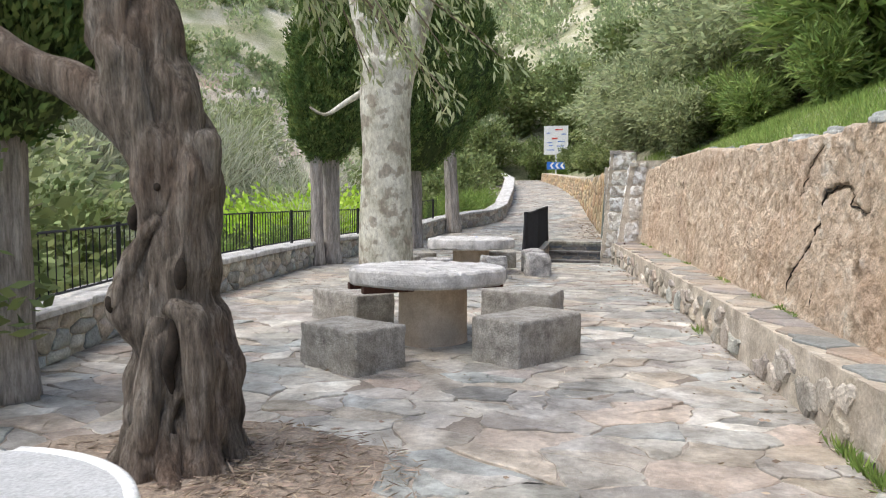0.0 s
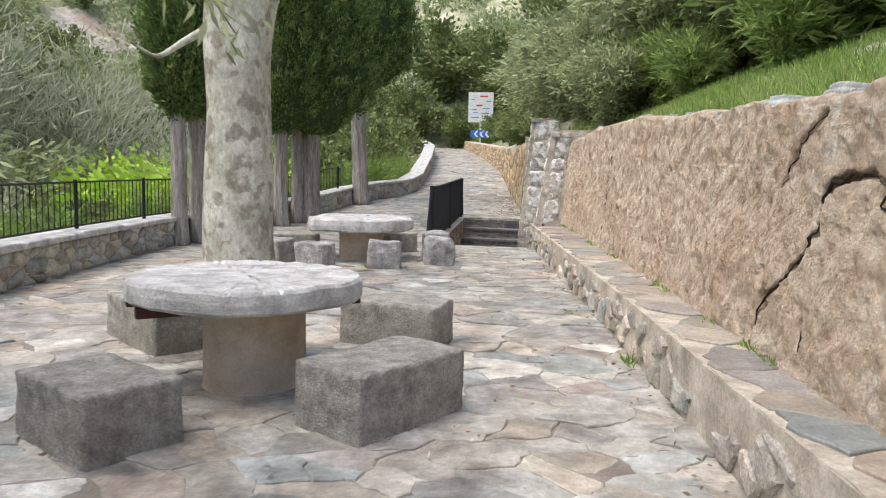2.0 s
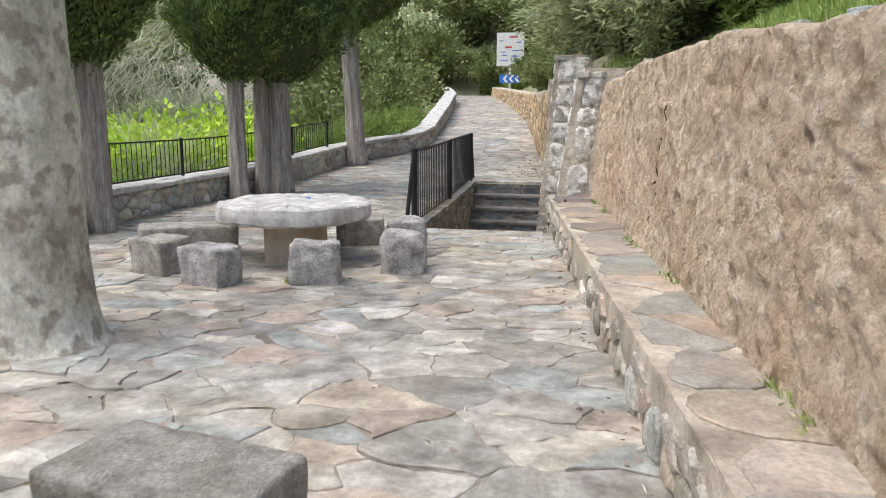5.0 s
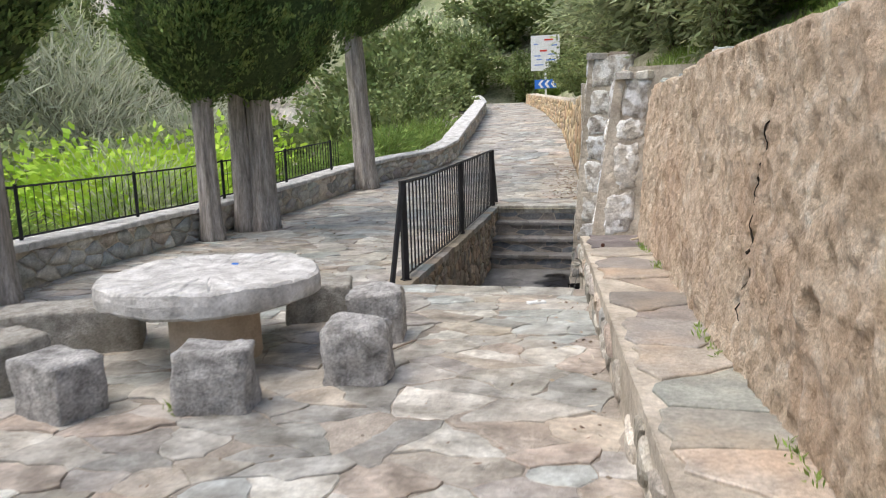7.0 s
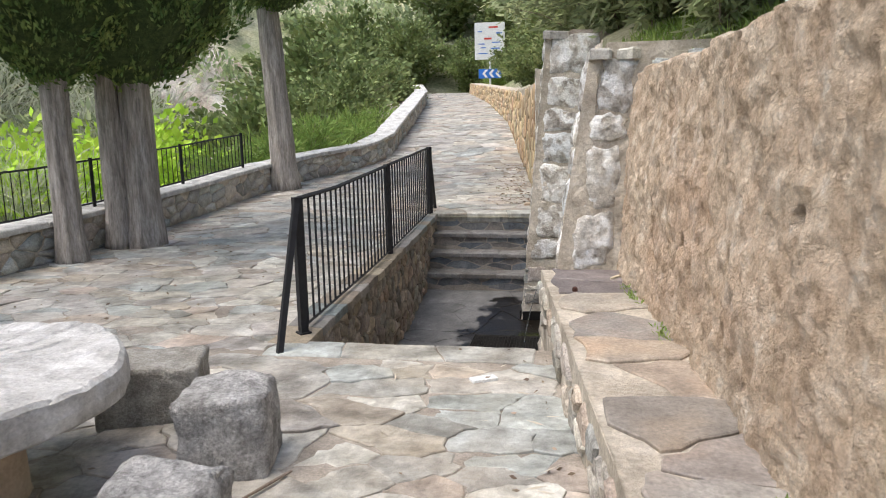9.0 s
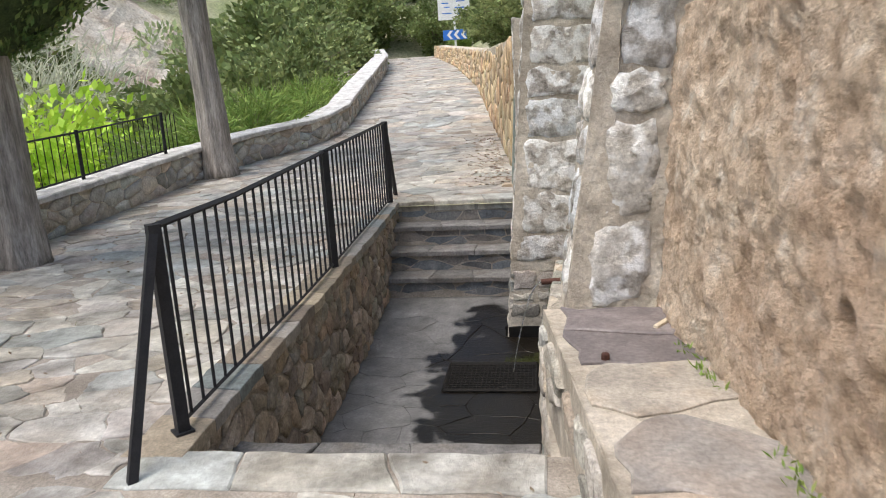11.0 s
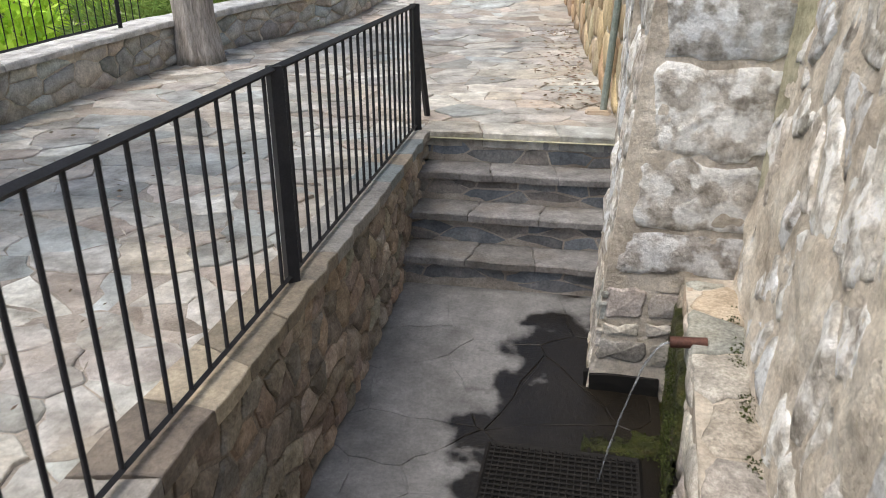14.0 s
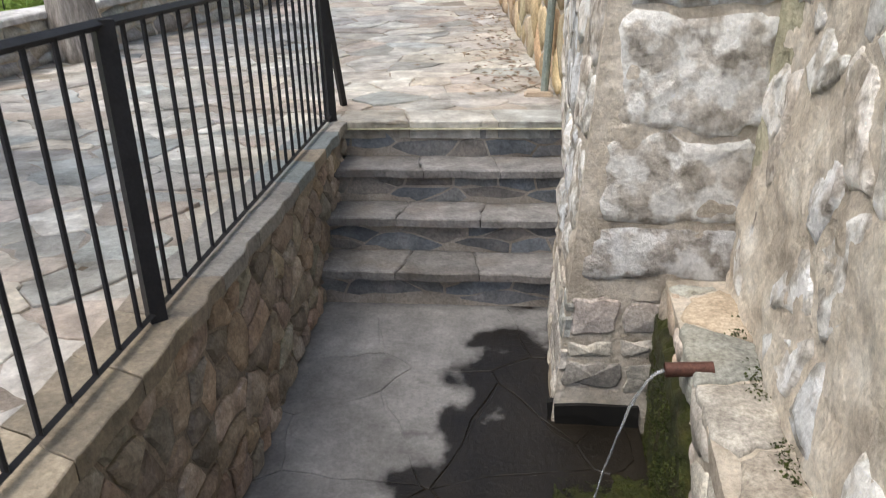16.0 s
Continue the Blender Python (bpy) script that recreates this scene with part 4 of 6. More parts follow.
def terrace_fence():
    r = thing("iron_fence", "black iron fence with upright bars on the parapet", "fence")
    y, k = -6.0, 0
    ys = []
    while y < 18.5:
        ys.append(y)
        y += 0.125
    for i, y in enumerate(ys):
        x, z = left_x(y) - 0.2, floor_z(y) + parapet_h(y)
        if i % 16 == 0:
            part("post", mesh_of("post", *tube([(x, y, z - 0.02), (x, y, z + 0.62)], [0.028] * 2, 4), IRON), r)
        else:
            part("bar", mesh_of("bar", *tube([(x, y, z + 0.06), (x, y, z + 0.58)], [0.0075] * 2, 4), IRON), r)
    for h in (0.59, 0.06):
        part("rail", mesh_of("rail", *tube([(left_x(y) - 0.2, y, floor_z(y) + parapet_h(y) + h) for y in ys[::4]], [0.012] * len(ys[::4]), 4), IRON), r)


terrace_fence()


# ---- stone tables and stools ----
def disc_mesh(name, r, z0, z1, mat, seed, rough=0.02, notch=0.0, split=False):
    bm = bmesh.new()
    n, rings = 220, 12
    prof = [(r * 0.96, z0), (r * 0.995, z0 + 0.02), (r, (z0 + z1) / 2), (r * 0.99, z1 - 0.02), (r * 0.965, z1)]
    rows = [[bm.verts.new((pr * math.cos(2 * math.pi * k / n), pr * math.sin(2 * math.pi * k / n), pz)) for k in range(n)] for pr, pz in prof]
    for s in range(1, rings):
        pr = r * 0.965 * (1 - s / rings)
        rows.append([bm.verts.new((pr * math.cos(2 * math.pi * k / n), pr * math.sin(2 * math.pi * k / n), z1)) for k in range(n)])
    for a, b in zip(rows, rows[1:]):
        for k in range(n):
            bm.faces.new((a[k], a[(k + 1) % n], b[(k + 1) % n], b[k]))
    bm.faces.new(rows[-1])
    bm.faces.new(rows[0][::-1])
    for v in bm.verts:
        p = v.co + Vector((seed * 3.7, seed, 0))
        ang = math.atan2(v.co.y, v.co.x)
        w = math.hypot(v.co.x, v.co.y) / r
        v.co += noise.noise_vector(p * 3) * rough * (0.4 + w) + noise.noise_vector(p * 11) * rough * 0.5
        if v.co.z > z1 - 0.03 and w < 0.97 and notch:
            turn = (ang + 0.05 * noise.noise(Vector((w * 3, seed, 0)))) / (2 * math.pi) * 24
            near, off = round(turn), abs(turn - round(turn))
            if off < 0.11 and w > 0.3 + 0.3 * abs(noise.noise(Vector((near * 1.7, seed, 3)))):
                v.co.z -= notch * (1 - off / 0.11) * (0.5 + abs(noise.noise(Vector((near * 0.9, seed, 8)))))
            if split and abs(v.co.x * 0.79 + v.co.y * 0.62) < 0.012:
                v.co.z -= 0.02
    return bm_mesh(name, bm, mat, False)


def stone_table(x, y, r, h, thick, ped_r, label, seed, mat, off=0.0):
    t = thing("stone_table", label, "table", at=(x, y, floor_z(y)))
    part("tabletop", disc_mesh("tabletop", r, h - thick, h, mat, seed, 0.012 if seed == 1 else 0.022, 0.016, seed == 1), t)
    v, f = tube([(off, 0, 0), (off, 0, 0.03), (off, 0, h - thick + 0.03)], [ped_r * 1.03, ped_r, ped_r * 0.99], 36, seed, 0.008, 5)
    part("pedestal", mesh_of("pedestal", v, f, PEDESTAL), t, "tan rendered round pedestal")
    return t


stone_table(-0.93, 2.0, 0.7, 0.68, 0.14, 0.31, "round grey millstone table, split in half, on a rendered pedestal", 1, MILL, 0.05)
for off in (-0.17, 0.22):
    beam = new("steel_beam", bm_mesh("steel_beam", box_bm(-0.67, -0.035, 0, 0.67, 0.035, 0.06, 0.004), RUST))
    beam.matrix_world = pose(-0.93 - 0.616 * off, 2.0 + 0.788 * off, 0.435, 0, 0, 38)
    tagged(beam, "rusty dark steel beam carrying the split tabletop", "beam", "beams under the tabletop")
stone_table(-1.74, 8.0, 0.74, 0.6, 0.17, 0.31, "round weathered millstone table on a rendered pedestal", 2, MILL)


def stone_block(name, w, d, h, radius, rough, seed, mat, taper=0.0, freq=4.0):
    """A hewn block: rounded box, then dented and chipped."""
    bm = bmesh.new()
    bmesh.ops.create_cube(bm, size=2)
    bmesh.ops.subdivide_edges(bm, edges=bm.edges[:], cuts=17, use_grid_fill=True)
    half = Vector((w / 2, d / 2, h / 2 + 0.02))
    for v in bm.verts:
        p = Vector((v.co.x * half.x, v.co.y * half.y, v.co.z * half.z))
        q = Vector([max(-(half[k] - radius), min(half[k] - radius, p[k])) for k in range(3)])
        away = p - q
        if away.length > 1e-6:
            p = q + away.normalized() * radius
        s = 1 - taper * (p.z / half.z + 1) / 2
        p.x, p.y = p.x * s, p.y * s
        o = p + Vector((seed * 7.3, seed * 3.1, 0))
        edge = min(1.0, away.length / radius) ** 4 if radius else 0
        p += noise.noise_vector(o * freq) * rough + noise.noise_vector(o * freq * 4) * rough * 0.3 + noise.noise_vector(o * freq * 12) * rough * 0.14
        p -= away * 0.5 * max(0.0, noise.noise(o * 6)) * edge
        p.z += h / 2 - 0.02
        v.co = p
    return bm_mesh(name, bm, mat, True)


def stool(x, y, w, d, h, turn, seed, label, mat, rough=0.02, radius=0.03, group="stools round the first table", taper=0.0):
    ob = new("stone_stool", stone_block("stone_stool", w, d, h, radius, rough, seed, mat, taper))
    ob.matrix_world = pose(x, y, floor_z(y), 0, 0, turn)
    return tagged(ob, label, "stool", group)


stool(-1.26, 0.96, 0.69, 0.50, 0.34, -30, 1, "squared dark stone block seat on the paving", STOOL, 0.01, 0.02)
stool(0.035, 1.53, 0.82, 0.49, 0.365, 59, 2, "long squared grey stone block seat on the paving", STOOL, 0.01, 0.02)
stool(-0.22, 3.17, 0.76, 0.46, 0.34, -12, 3, "long squared grey stone block seat on the paving", STOOL, 0.01, 0.02)
stool(-1.95, 2.8, 0.9, 0.46, 0.34, -38, 4, "long squared grey stone block seat on the paving", STOOL, 0.01, 0.02)
G2 = "stools round the second table"
stool(-2.06, 6.88, 0.44, 0.32, 0.33, -15, 5, "rough grey stone block seat on the paving", GREY, 0.02, 0.02, G2)
stool(-1.2, 7.1, 0.42, 0.3, 0.36, 14, 6, "rough grey stone block seat with a broken top edge", GREY, 0.03, 0.03, G2)
stool(-0.57, 7.7, 0.42, 0.42, 0.37, 10, 7, "rough-hewn grey boulder seat with a flattish top", GREY, 0.035, 0.085, G2, 0.06)
stool(-0.74, 8.54, 0.41, 0.38, 0.38, 15, 8, "pitted grey boulder seat with a flattish top", GREY, 0.03, 0.035, G2, 0.04)
stool(-1.4, 9.03, 0.52, 0.38, 0.33, 20, 9, "long dark stone block seat on the paving", STOOL, 0.02, 0.02, G2)
stool(-2.86, 7.95, 0.95, 0.44, 0.34, 30, 10, "long dark stone block seat on the paving", STOOL, 0.02, 0.02, G2)
stool(-2.72, 7.2, 0.42, 0.36, 0.33, -20, 11, "squared dark stone block seat on the paving", STOOL, 0.02, 0.02, G2)


# ---- trees ----
def leaf_mesh(name, centres, ways, size, aspect, mat, seed, spread=0.6, curl=0.25):
    """Many single leaves: each a folded pair of triangles pointing along its way."""
    rng = np.random.default_rng(seed)
    n = len(centres)
    d = ways + rng.normal(0, spread, (n, 3))
    d /= np.linalg.norm(d, axis=1)[:, None] + 1e-9
    s = np.cross(d, rng.normal(0, 1, (n, 3)))
    s /= np.linalg.norm(s, axis=1)[:, None] + 1e-9
    up = np.cross(s, d)
    l = size * rng.uniform(0.6, 1.4, n)[:, None]
    w = l * aspect
    p = centres
    quad = np.stack([p, p + d * l * 0.45 + s * w - up * w * curl, p + d * l - up * l * curl * 0.5, p + d * l * 0.45 - s * w - up * w * curl], axis=1).reshape(-1, 3)
    me = bpy.data.meshes.new(name)
    me.vertices.add(4 * n)
    me.vertices.foreach_set("co", quad.astype(np.float32).ravel())
    me.loops.add(4 * n)
    me.loops.foreach_set("vertex_index", np.arange(4 * n, dtype=np.int32))
    me.polygons.add(n)
    me.polygons.foreach_set("loop_start", np.arange(0, 4 * n, 4, dtype=np.int32))
    me.update(calc_edges=True)
    me.materials.append(mat)
    return me


def crown_blob(name, mat, r_of, z0, z1, n, seed, size, parent):
    """A dense cypress crown: an inner shell coloured shade-dark and overlapping upright plumes, each a spray of small
    tufts.
    """
    rng = np.random.default_rng(seed)

    def lump(a, z):
        return 1 + 0.2 * noise.noise(Vector((math.cos(a) * 2.2, math.sin(a) * 2.2, z * 1.3 + seed))) + 0.1 * noise.noise(Vector((math.cos(a) * 6, math.sin(a) * 6, z * 3 + seed)))
    per = 34
    cs, ws = [], []
    for i in range(n // 7):
        f = rng.random() ** 0.85
        z, a = z0 + (z1 - z0) * f, rng.uniform(0, 2 * np.pi)
        r = r_of(f) * lump(a, z) * rng.uniform(0.84, 1.05)
        out = np.array([math.cos(a), math.sin(a), 0.0])
        root = out * (r - 0.1) + np.array([0, 0, z])
        way = out * rng.uniform(0.25, 0.7) + np.array([0, 0, rng.uniform(0.5, 1.0)]) + rng.normal(0, 0.15, 3)
        way /= np.linalg.norm(way)
        long = rng.uniform(0.18, 0.36) * min(1.0, 0.45 + r)
        g = rng.random(per)
        wide = (0.05 * (1 - 0.8 * g) + 0.008)[:, None]
        cs.append(root + way * (g * long)[:, None] + rng.normal(0, 1, (per, 3)) * wide)
        ws.append(np.tile(way, (per, 1)) + rng.normal(0, 0.25, (per, 3)))
    part("crown", leaf_mesh("crown", np.concatenate(cs), np.concatenate(ws), size, 0.2, mat, seed, 0.25), parent, kind="stuff")
    # inner shell, its dark colour standing for shade behind the plumes
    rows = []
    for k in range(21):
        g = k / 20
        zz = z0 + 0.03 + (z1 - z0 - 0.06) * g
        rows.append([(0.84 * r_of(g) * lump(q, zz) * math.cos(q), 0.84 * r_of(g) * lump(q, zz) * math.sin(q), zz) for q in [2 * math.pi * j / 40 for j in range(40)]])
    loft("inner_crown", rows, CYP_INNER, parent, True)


def cypress(x, y, r, crown_z, crown_r, top, seed, label, lean=(0, 0), n=16000):
    t = thing("cypress_tree", label, "tree", at=(x, y, floor_z(y) - 0.03))
    pts = [(lean[0] * k / 8, lean[1] * k / 8, (crown_z + 1.5) * k / 8) for k in range(9)]
    rad = [r * 1.35, r * 1.05, r, r * 0.97, r * 0.95, r * 0.93, r * 0.9, r * 0.85, r * 0.8]
    part("trunk", mesh_of("trunk", *tube(smooth_line(pts, 25), [float(np.interp(k / 24 * 8, range(9), rad)) for k in range(25)], 36, seed, 0.02, 4, True, 7, 0.13), CYP_BARK, True), t)
    if crown_r:
        crown_blob("crown", CYP_LEAF, lambda g: crown_r * min(1.0, (g / 0.17) ** 0.55 if g > 0 else 0.05) * (1 - max(0, g - 0.25) ** 1.3 * 1.1), crown_z, top, n, seed, 0.075, t)
    return t


CY = "grey-trunked cypress with a dense dark green crown"
cypress(-3.1, -0.45, 0.135, 1.65, 0.75, 5.5, 1, CY)
cypress(-4.86, 8.72, 0.11, 2.0, 0.42, 5, 6, CY)
cypress(-4.76, 9.2, 0.155, 1.95, 0.8, 7, 2, CY)
cypress(-4.78, 13.0, 0.145, 1.95, 1.0, 7.5, 3, CY)
cypress(-4.68, 13.8, 0.13, 2.2, 0.7, 6, 7, CY)
cypress(-4.42, 13.95, 0.19, 1.9, 1.4, 8, 4, CY)
cypress(-4.5, 18.8, 0.21, 3.2, 1.5, 9, 5, CY, (-0.22, 0))


def plane_tree(x, y):
    t = thing("plane_tree", "plane tree with mottled pale grey bark and forked limbs", "tree", at=(x, y, floor_z(y) - 0.03))
    trunk = tube(smooth_line([(0, 0, 0), (0.0, 0, 0.4), (0, 0, 1.5), (0, 0, 2.6), (0.05, 0, 3.1)], 30), [float(np.interp(k / 29, [0, 0.08, 0.2, 0.6, 1], [0.52, 0.42, 0.37, 0.33, 0.36])) for k in range(30)], 40, 3, 0.03, 2.5, True, 5, 0.03)
    limbs = [tube(smooth_line([(0.05, 0, 2.75), (-0.2, 0, 3.4), (-0.45, 0.1, 4.4), (-0.7, 0.2, 6)], 14), [0.26, 0.25, 0.24, 0.22, 0.21, 0.2, 0.19, 0.18, 0.17, 0.16, 0.15, 0.14, 0.13, 0.12], 20, 4, 0.02),
             tube(smooth_line([(0.1, 0, 2.75), (0.35, 0, 3.3), (0.6, 0, 4.1), (1.1, 0.2, 5.8)], 14), [0.22, 0.21, 0.2, 0.19, 0.18, 0.17, 0.16, 0.15, 0.14, 0.13, 0.12, 0.11, 0.1, 0.1], 20, 5, 0.02),
             tube(smooth_line([(-0.25, 0, 2.75), (-0.55, -0.1, 2.55), (-0.8, -0.15, 2.4), (-1.0, -0.2, 2.5)], 10), [0.05, 0.045, 0.04, 0.035, 0.03, 0.028, 0.026, 0.022, 0.018, 0.012], 10, 6, 0.01)]
    part("trunk", mesh_of("trunk", *trunk, PLANE_BARK, True), t)
    for l in limbs:
        part("limb", mesh_of("limb", *l, PLANE_BARK, True), t)


plane_tree(-2.31, 5.08)


def olive_tree(x, y):
    t = thing("olive_tree", "old olive tree with a gnarled hollow twisted trunk", "tree", at=(x, y, floor_z(y) - 0.03))
    spine = [(-0.03, 0, 0), (0.0, 0, 0.3), (0.03, 0, 0.65), (-0.05, 0, 0.9), (0.03, 0, 1.38), (-0.07, 0, 1.71), (-0.21, 0, 2.16), (-0.35, 0.1, 2.9)]
    line = smooth_line(spine, 70)
    reach = [float(np.interp(p.z, [0, 0.15, 0.5, 0.9, 1.3, 1.7, 2.2, 2.9], [0.25, 0.17, 0.145, 0.145, 0.10, 0.115, 0.12, 0.08])) for p in line]
    girth = [float(np.interp(p.z, [0, 0.1, 0.5, 0.9, 1.3, 1.7, 2.2, 2.9], [0.12, 0.13, 0.14, 0.135, 0.125, 0.125, 0.13, 0.1])) for p in line]
    pieces = [tube(line, [g * 1.25 for g in girth], 32, 1, 0.03, 5)]
    for k in range(6):
        a0 = 2 * math.pi * k / 6 + 0.35
        pts, rad = [], []
        for i, p in enumerate(line):
            a = a0 + p.z * (0.55 + 0.25 * math.sin(k * 2.1)) + 0.35 * noise.noise(Vector((k * 3, p.z * 2, 0)))
            m = reach[i] * (1 + 0.28 * noise.noise(Vector((k * 5, p.z * 2.5, 4))))
            pts.append(p + Vector((math.cos(a) * m, math.sin(a) * m, 0)))
            rad.append(girth[i] * (0.85 + 0.35 * noise.noise(Vector((k * 7, p.z * 3, 8)))))
        pieces.append(tube(pts, rad, 40, k, 0.045, 11, True, 5, 0.14))
    skin_points = [v for piece in pieces for v in piece[0]]

    def front_y(px, pz):
        return min([v[1] for v in skin_points if abs(v[0] - px) < 0.035 and abs(v[2] - pz) < 0.04] or [-0.2])

    for k, (ridge, thick) in enumerate((([(-0.17, 0.84), (-0.15, 0.98), (-0.08, 1.14), (0.02, 1.27)], 0.045), ([(0.2, 0.25), (0.21, 0.55), (0.17, 0.8), (0.08, 0.86)], 0.075), ([(0.02, 0.2), (0.0, 0.5), (0.03, 0.8)], 0.06))):
        spots = smooth_line([(a, front_y(a, b) + 0.02, b) for a, b in ridge], 26)
        pieces.append(tube(spots, [thick * (0.55 + 0.45 * math.sin(math.pi * j / 25)) for j in range(26)], 20, k + 11, 0.025, 9))
    part("trunk", mesh_of("trunk", *merged(pieces), OLIVE_BARK, True), t)
    for k, (slit, wide) in enumerate((([(0.1, 0.84), (0.11, 0.7), (0.09, 0.58), (0.11, 0.46)], 0.034), ([(-0.17, 1.33), (-0.16, 1.2)], 0.036), ([(0.14, 1.08), (0.13, 0.93)], 0.03), ([(-0.2, 0.9), (-0.18, 0.83)], 0.02), ([(0.01, 1.42), (0.03, 1.40)], 0.018))):
        spots = smooth_line([(a, front_y(a, b) + 0.012, b) for a, b in slit], 14)
        # dark strip on the bark surface, painting the shade of a hollow
        part("hollow", mesh_of("hollow", *tube(spots, [wide * (0.25 + 0.75 * math.sin(math.pi * j / 13)) for j in range(14)], 14, k, 0.012, 12), CRACK_SHADE, True), t, "near-black strip standing for the shade in a trunk hollow")
    for k in range(9):
        a = 2 * math.pi * k / 9 + 0.2
        far = 0.42 + 0.16 * math.sin(k * 2.7)
        pts = smooth_line([(math.cos(a) * 0.2, math.sin(a) * 0.2, 0.24), (math.cos(a) * 0.3, math.sin(a) * 0.3, 0.08), (math.cos(a + 0.2) * far, math.sin(a + 0.2) * far, 0.0)], 10)
        part("root", mesh_of("root", *tube(pts, [0.085 - 0.0065 * j for j in range(10)], 14, k, 0.02, 8), OLIVE_BARK, True), t)
    limb = tube(smooth_line([(-0.05, 0, 1.55), (-0.32, 0.0, 1.78), (-0.62, 0, 1.95), (-0.95, 0, 2.1), (-1.6, 0.1, 2.5)], 24), [float(np.interp(k / 23, [0, 0.3, 1], [0.17, 0.115, 0.075])) for k in range(24)], 32, 3, 0.025, 6, True, 4, 0.1)
    part("limb", mesh_of("limb", *limb, OLIVE_BARK, True), t)
    burl = new("burl", stone_block("burl", 0.16, 0.14, 0.26, 0.06, 0.02, 3, OLIVE_BARK))
    burl.location, burl.parent = (0.16, -0.04, 1.42), t
    twigs, cs, ws = [], [], []
    r2 = np.random.default_rng(5)
    for k in range(26):
        start = Vector((r2.uniform(-0.3, 0.3), r2.uniform(-0.1, 0.4), r2.uniform(2.5, 2.9)))
        tip = Vector((r2.uniform(0.1, 1.75), r2.uniform(0.2, 2.2), r2.uniform(2.0, 2.75)))
        pts = smooth_line([start, (start + tip) / 2 + Vector((0, 0, 0.35)), tip], 12)
        twigs.append(tube(pts, [0.012 - 0.0008 * j for j in range(12)], 5))
        for j in range(4, 12):
            for q in range(14):
                cs.append(pts[j] + Vector(r2.normal(0, 0.05, 3)))
                ws.append((pts[j] - pts[j - 1]).normalized() + Vector((0, 0, -0.7)))
    part("twig", mesh_of("twig", *merged(twigs), TWIG), t, kind="stuff")
    part("foliage", leaf_mesh("foliage", np.array(cs), np.array(ws), 0.075, 0.13, GREY_LEAF, 6, 0.6), t, kind="stuff")


olive_tree(-1.33, -1.25)


# ---- olive, spring, signs and other single things ----
def shrub(name, label, category, h, r, stems, per, size, aspect, mat, seed, droop=0.3, arch=0.6, clump=0.22, upright=0.0, twig=0.012):
    """A shrub: arching stems from one root, each with sprays of leaves along its outer part."""
    rng = np.random.default_rng(seed)
    t = thing(name, label, category)
    wood, cs, ws = [], [], []
    for k in range(stems):
        a = rng.uniform(0, 2 * np.pi)
        out = r * rng.uniform(0.15, 1.0) ** 0.6
        top = h * rng.uniform(0.55, 1.0) * (1 - 0.35 * (out / r) ** 2)
        tip = np.array([np.cos(a) * out, np.sin(a) * out, top])
        mid = np.array([np.cos(a) * out * (0.35 - 0.2 * upright), np.sin(a) * out * (0.35 - 0.2 * upright), top * (0.6 + arch * 0.2)])
        pts = smooth_line([(rng.uniform(-.1, .1), rng.uniform(-.1, .1), -0.3), tuple(mid), tuple(tip)], 7)
        if k < 14:
            wood.append(tube(pts, [twig * (1.6 - 0.2 * j) for j in range(7)], 4))
        f = rng.uniform(0.08, 1.0, per) ** 0.75
        q = np.array([pts[min(6, int(g * 6))].lerp(pts[min(6, int(g * 6) + 1)], g * 6 - int(g * 6)) for g in f])
        q = q + rng.normal(0, clump * r * 0.5, (per, 3))
        w = np.tile((tip - mid) / (np.linalg.norm(tip - mid) + 1e-6), (per, 1)) + np.array([0, 0, -droop]) + (q - np.array([0, 0, top * 0.5])) * 0.25 / r
        cs.append(q)
        ws.append(w)
    part("stem", mesh_of("stem", *merged(wood), TWIG), t, kind="stuff")
    part("foliage", leaf_mesh("foliage", np.concatenate(cs), np.concatenate(ws), size, aspect, mat, seed), t, kind="stuff")
    return t


def put_copies(proto, spots, group):
    """Sets the first at the first spot and copies at the others: (x, y, scale, turn)."""
    tagged(proto, group=group)
    for i, (x, y, s, turn) in enumerate(spots):
        m = pose(x, y, land(x, y) - 0.1, 0, 0, turn) @ Matrix.Diagonal((s, s, s * (0.9 + 0.2 * ((i * 37) % 10) / 10), 1))
        if i == 0:
            proto.matrix_world = m
        else:
            made = copy_thing(proto, Matrix.Identity(4))
            made.matrix_world = m


rng = random.Random(4)


def right_spot(y, u):
    return edge_x(y) + u, y


willow = shrub("willow_shrub", "grey-green narrow-leaved willow shrub on the slope", "shrub", 3.6, 2.2, 58, 95, 0.25, 0.14, GREY_LEAF, 31, 0.5, 0.9, 0.13)
spots = [(*right_spot(y, u), s, rng.uniform(0, 360)) for y, u, s in
         [(10.5, 2.4, 0.9), (13, 1.8, 0.9), (15.5, 2.2, 1.0), (18, 2.0, 0.95), (21, 2.2, 1.0), (24, 2.4, 1.1), (28, 2.6, 1.2), (32, 2.8, 1.2), (12, 5, 1.2), (16, 5.5, 1.4), (20, 6, 1.5), (26, 6.5, 1.6), (9, 6.5, 1.3), (33, 6, 1.6), (38, 3.5, 1.4), (44, 3, 1.5), (42, 8, 2.0), (30, 11, 2.2), (20, 11, 2.0), (12, 10.5, 1.8), (13.2, 0.75, 0.45), (15.2, 0.7, 0.5), (12, 0.9, 0.4), (17.2, 0.9, 0.5), (14.6, 0.3, 0.7), (13, 0.35, 0.55), (16.6, 0.25, 0.6), (11.6, 0.5, 0.45)]]
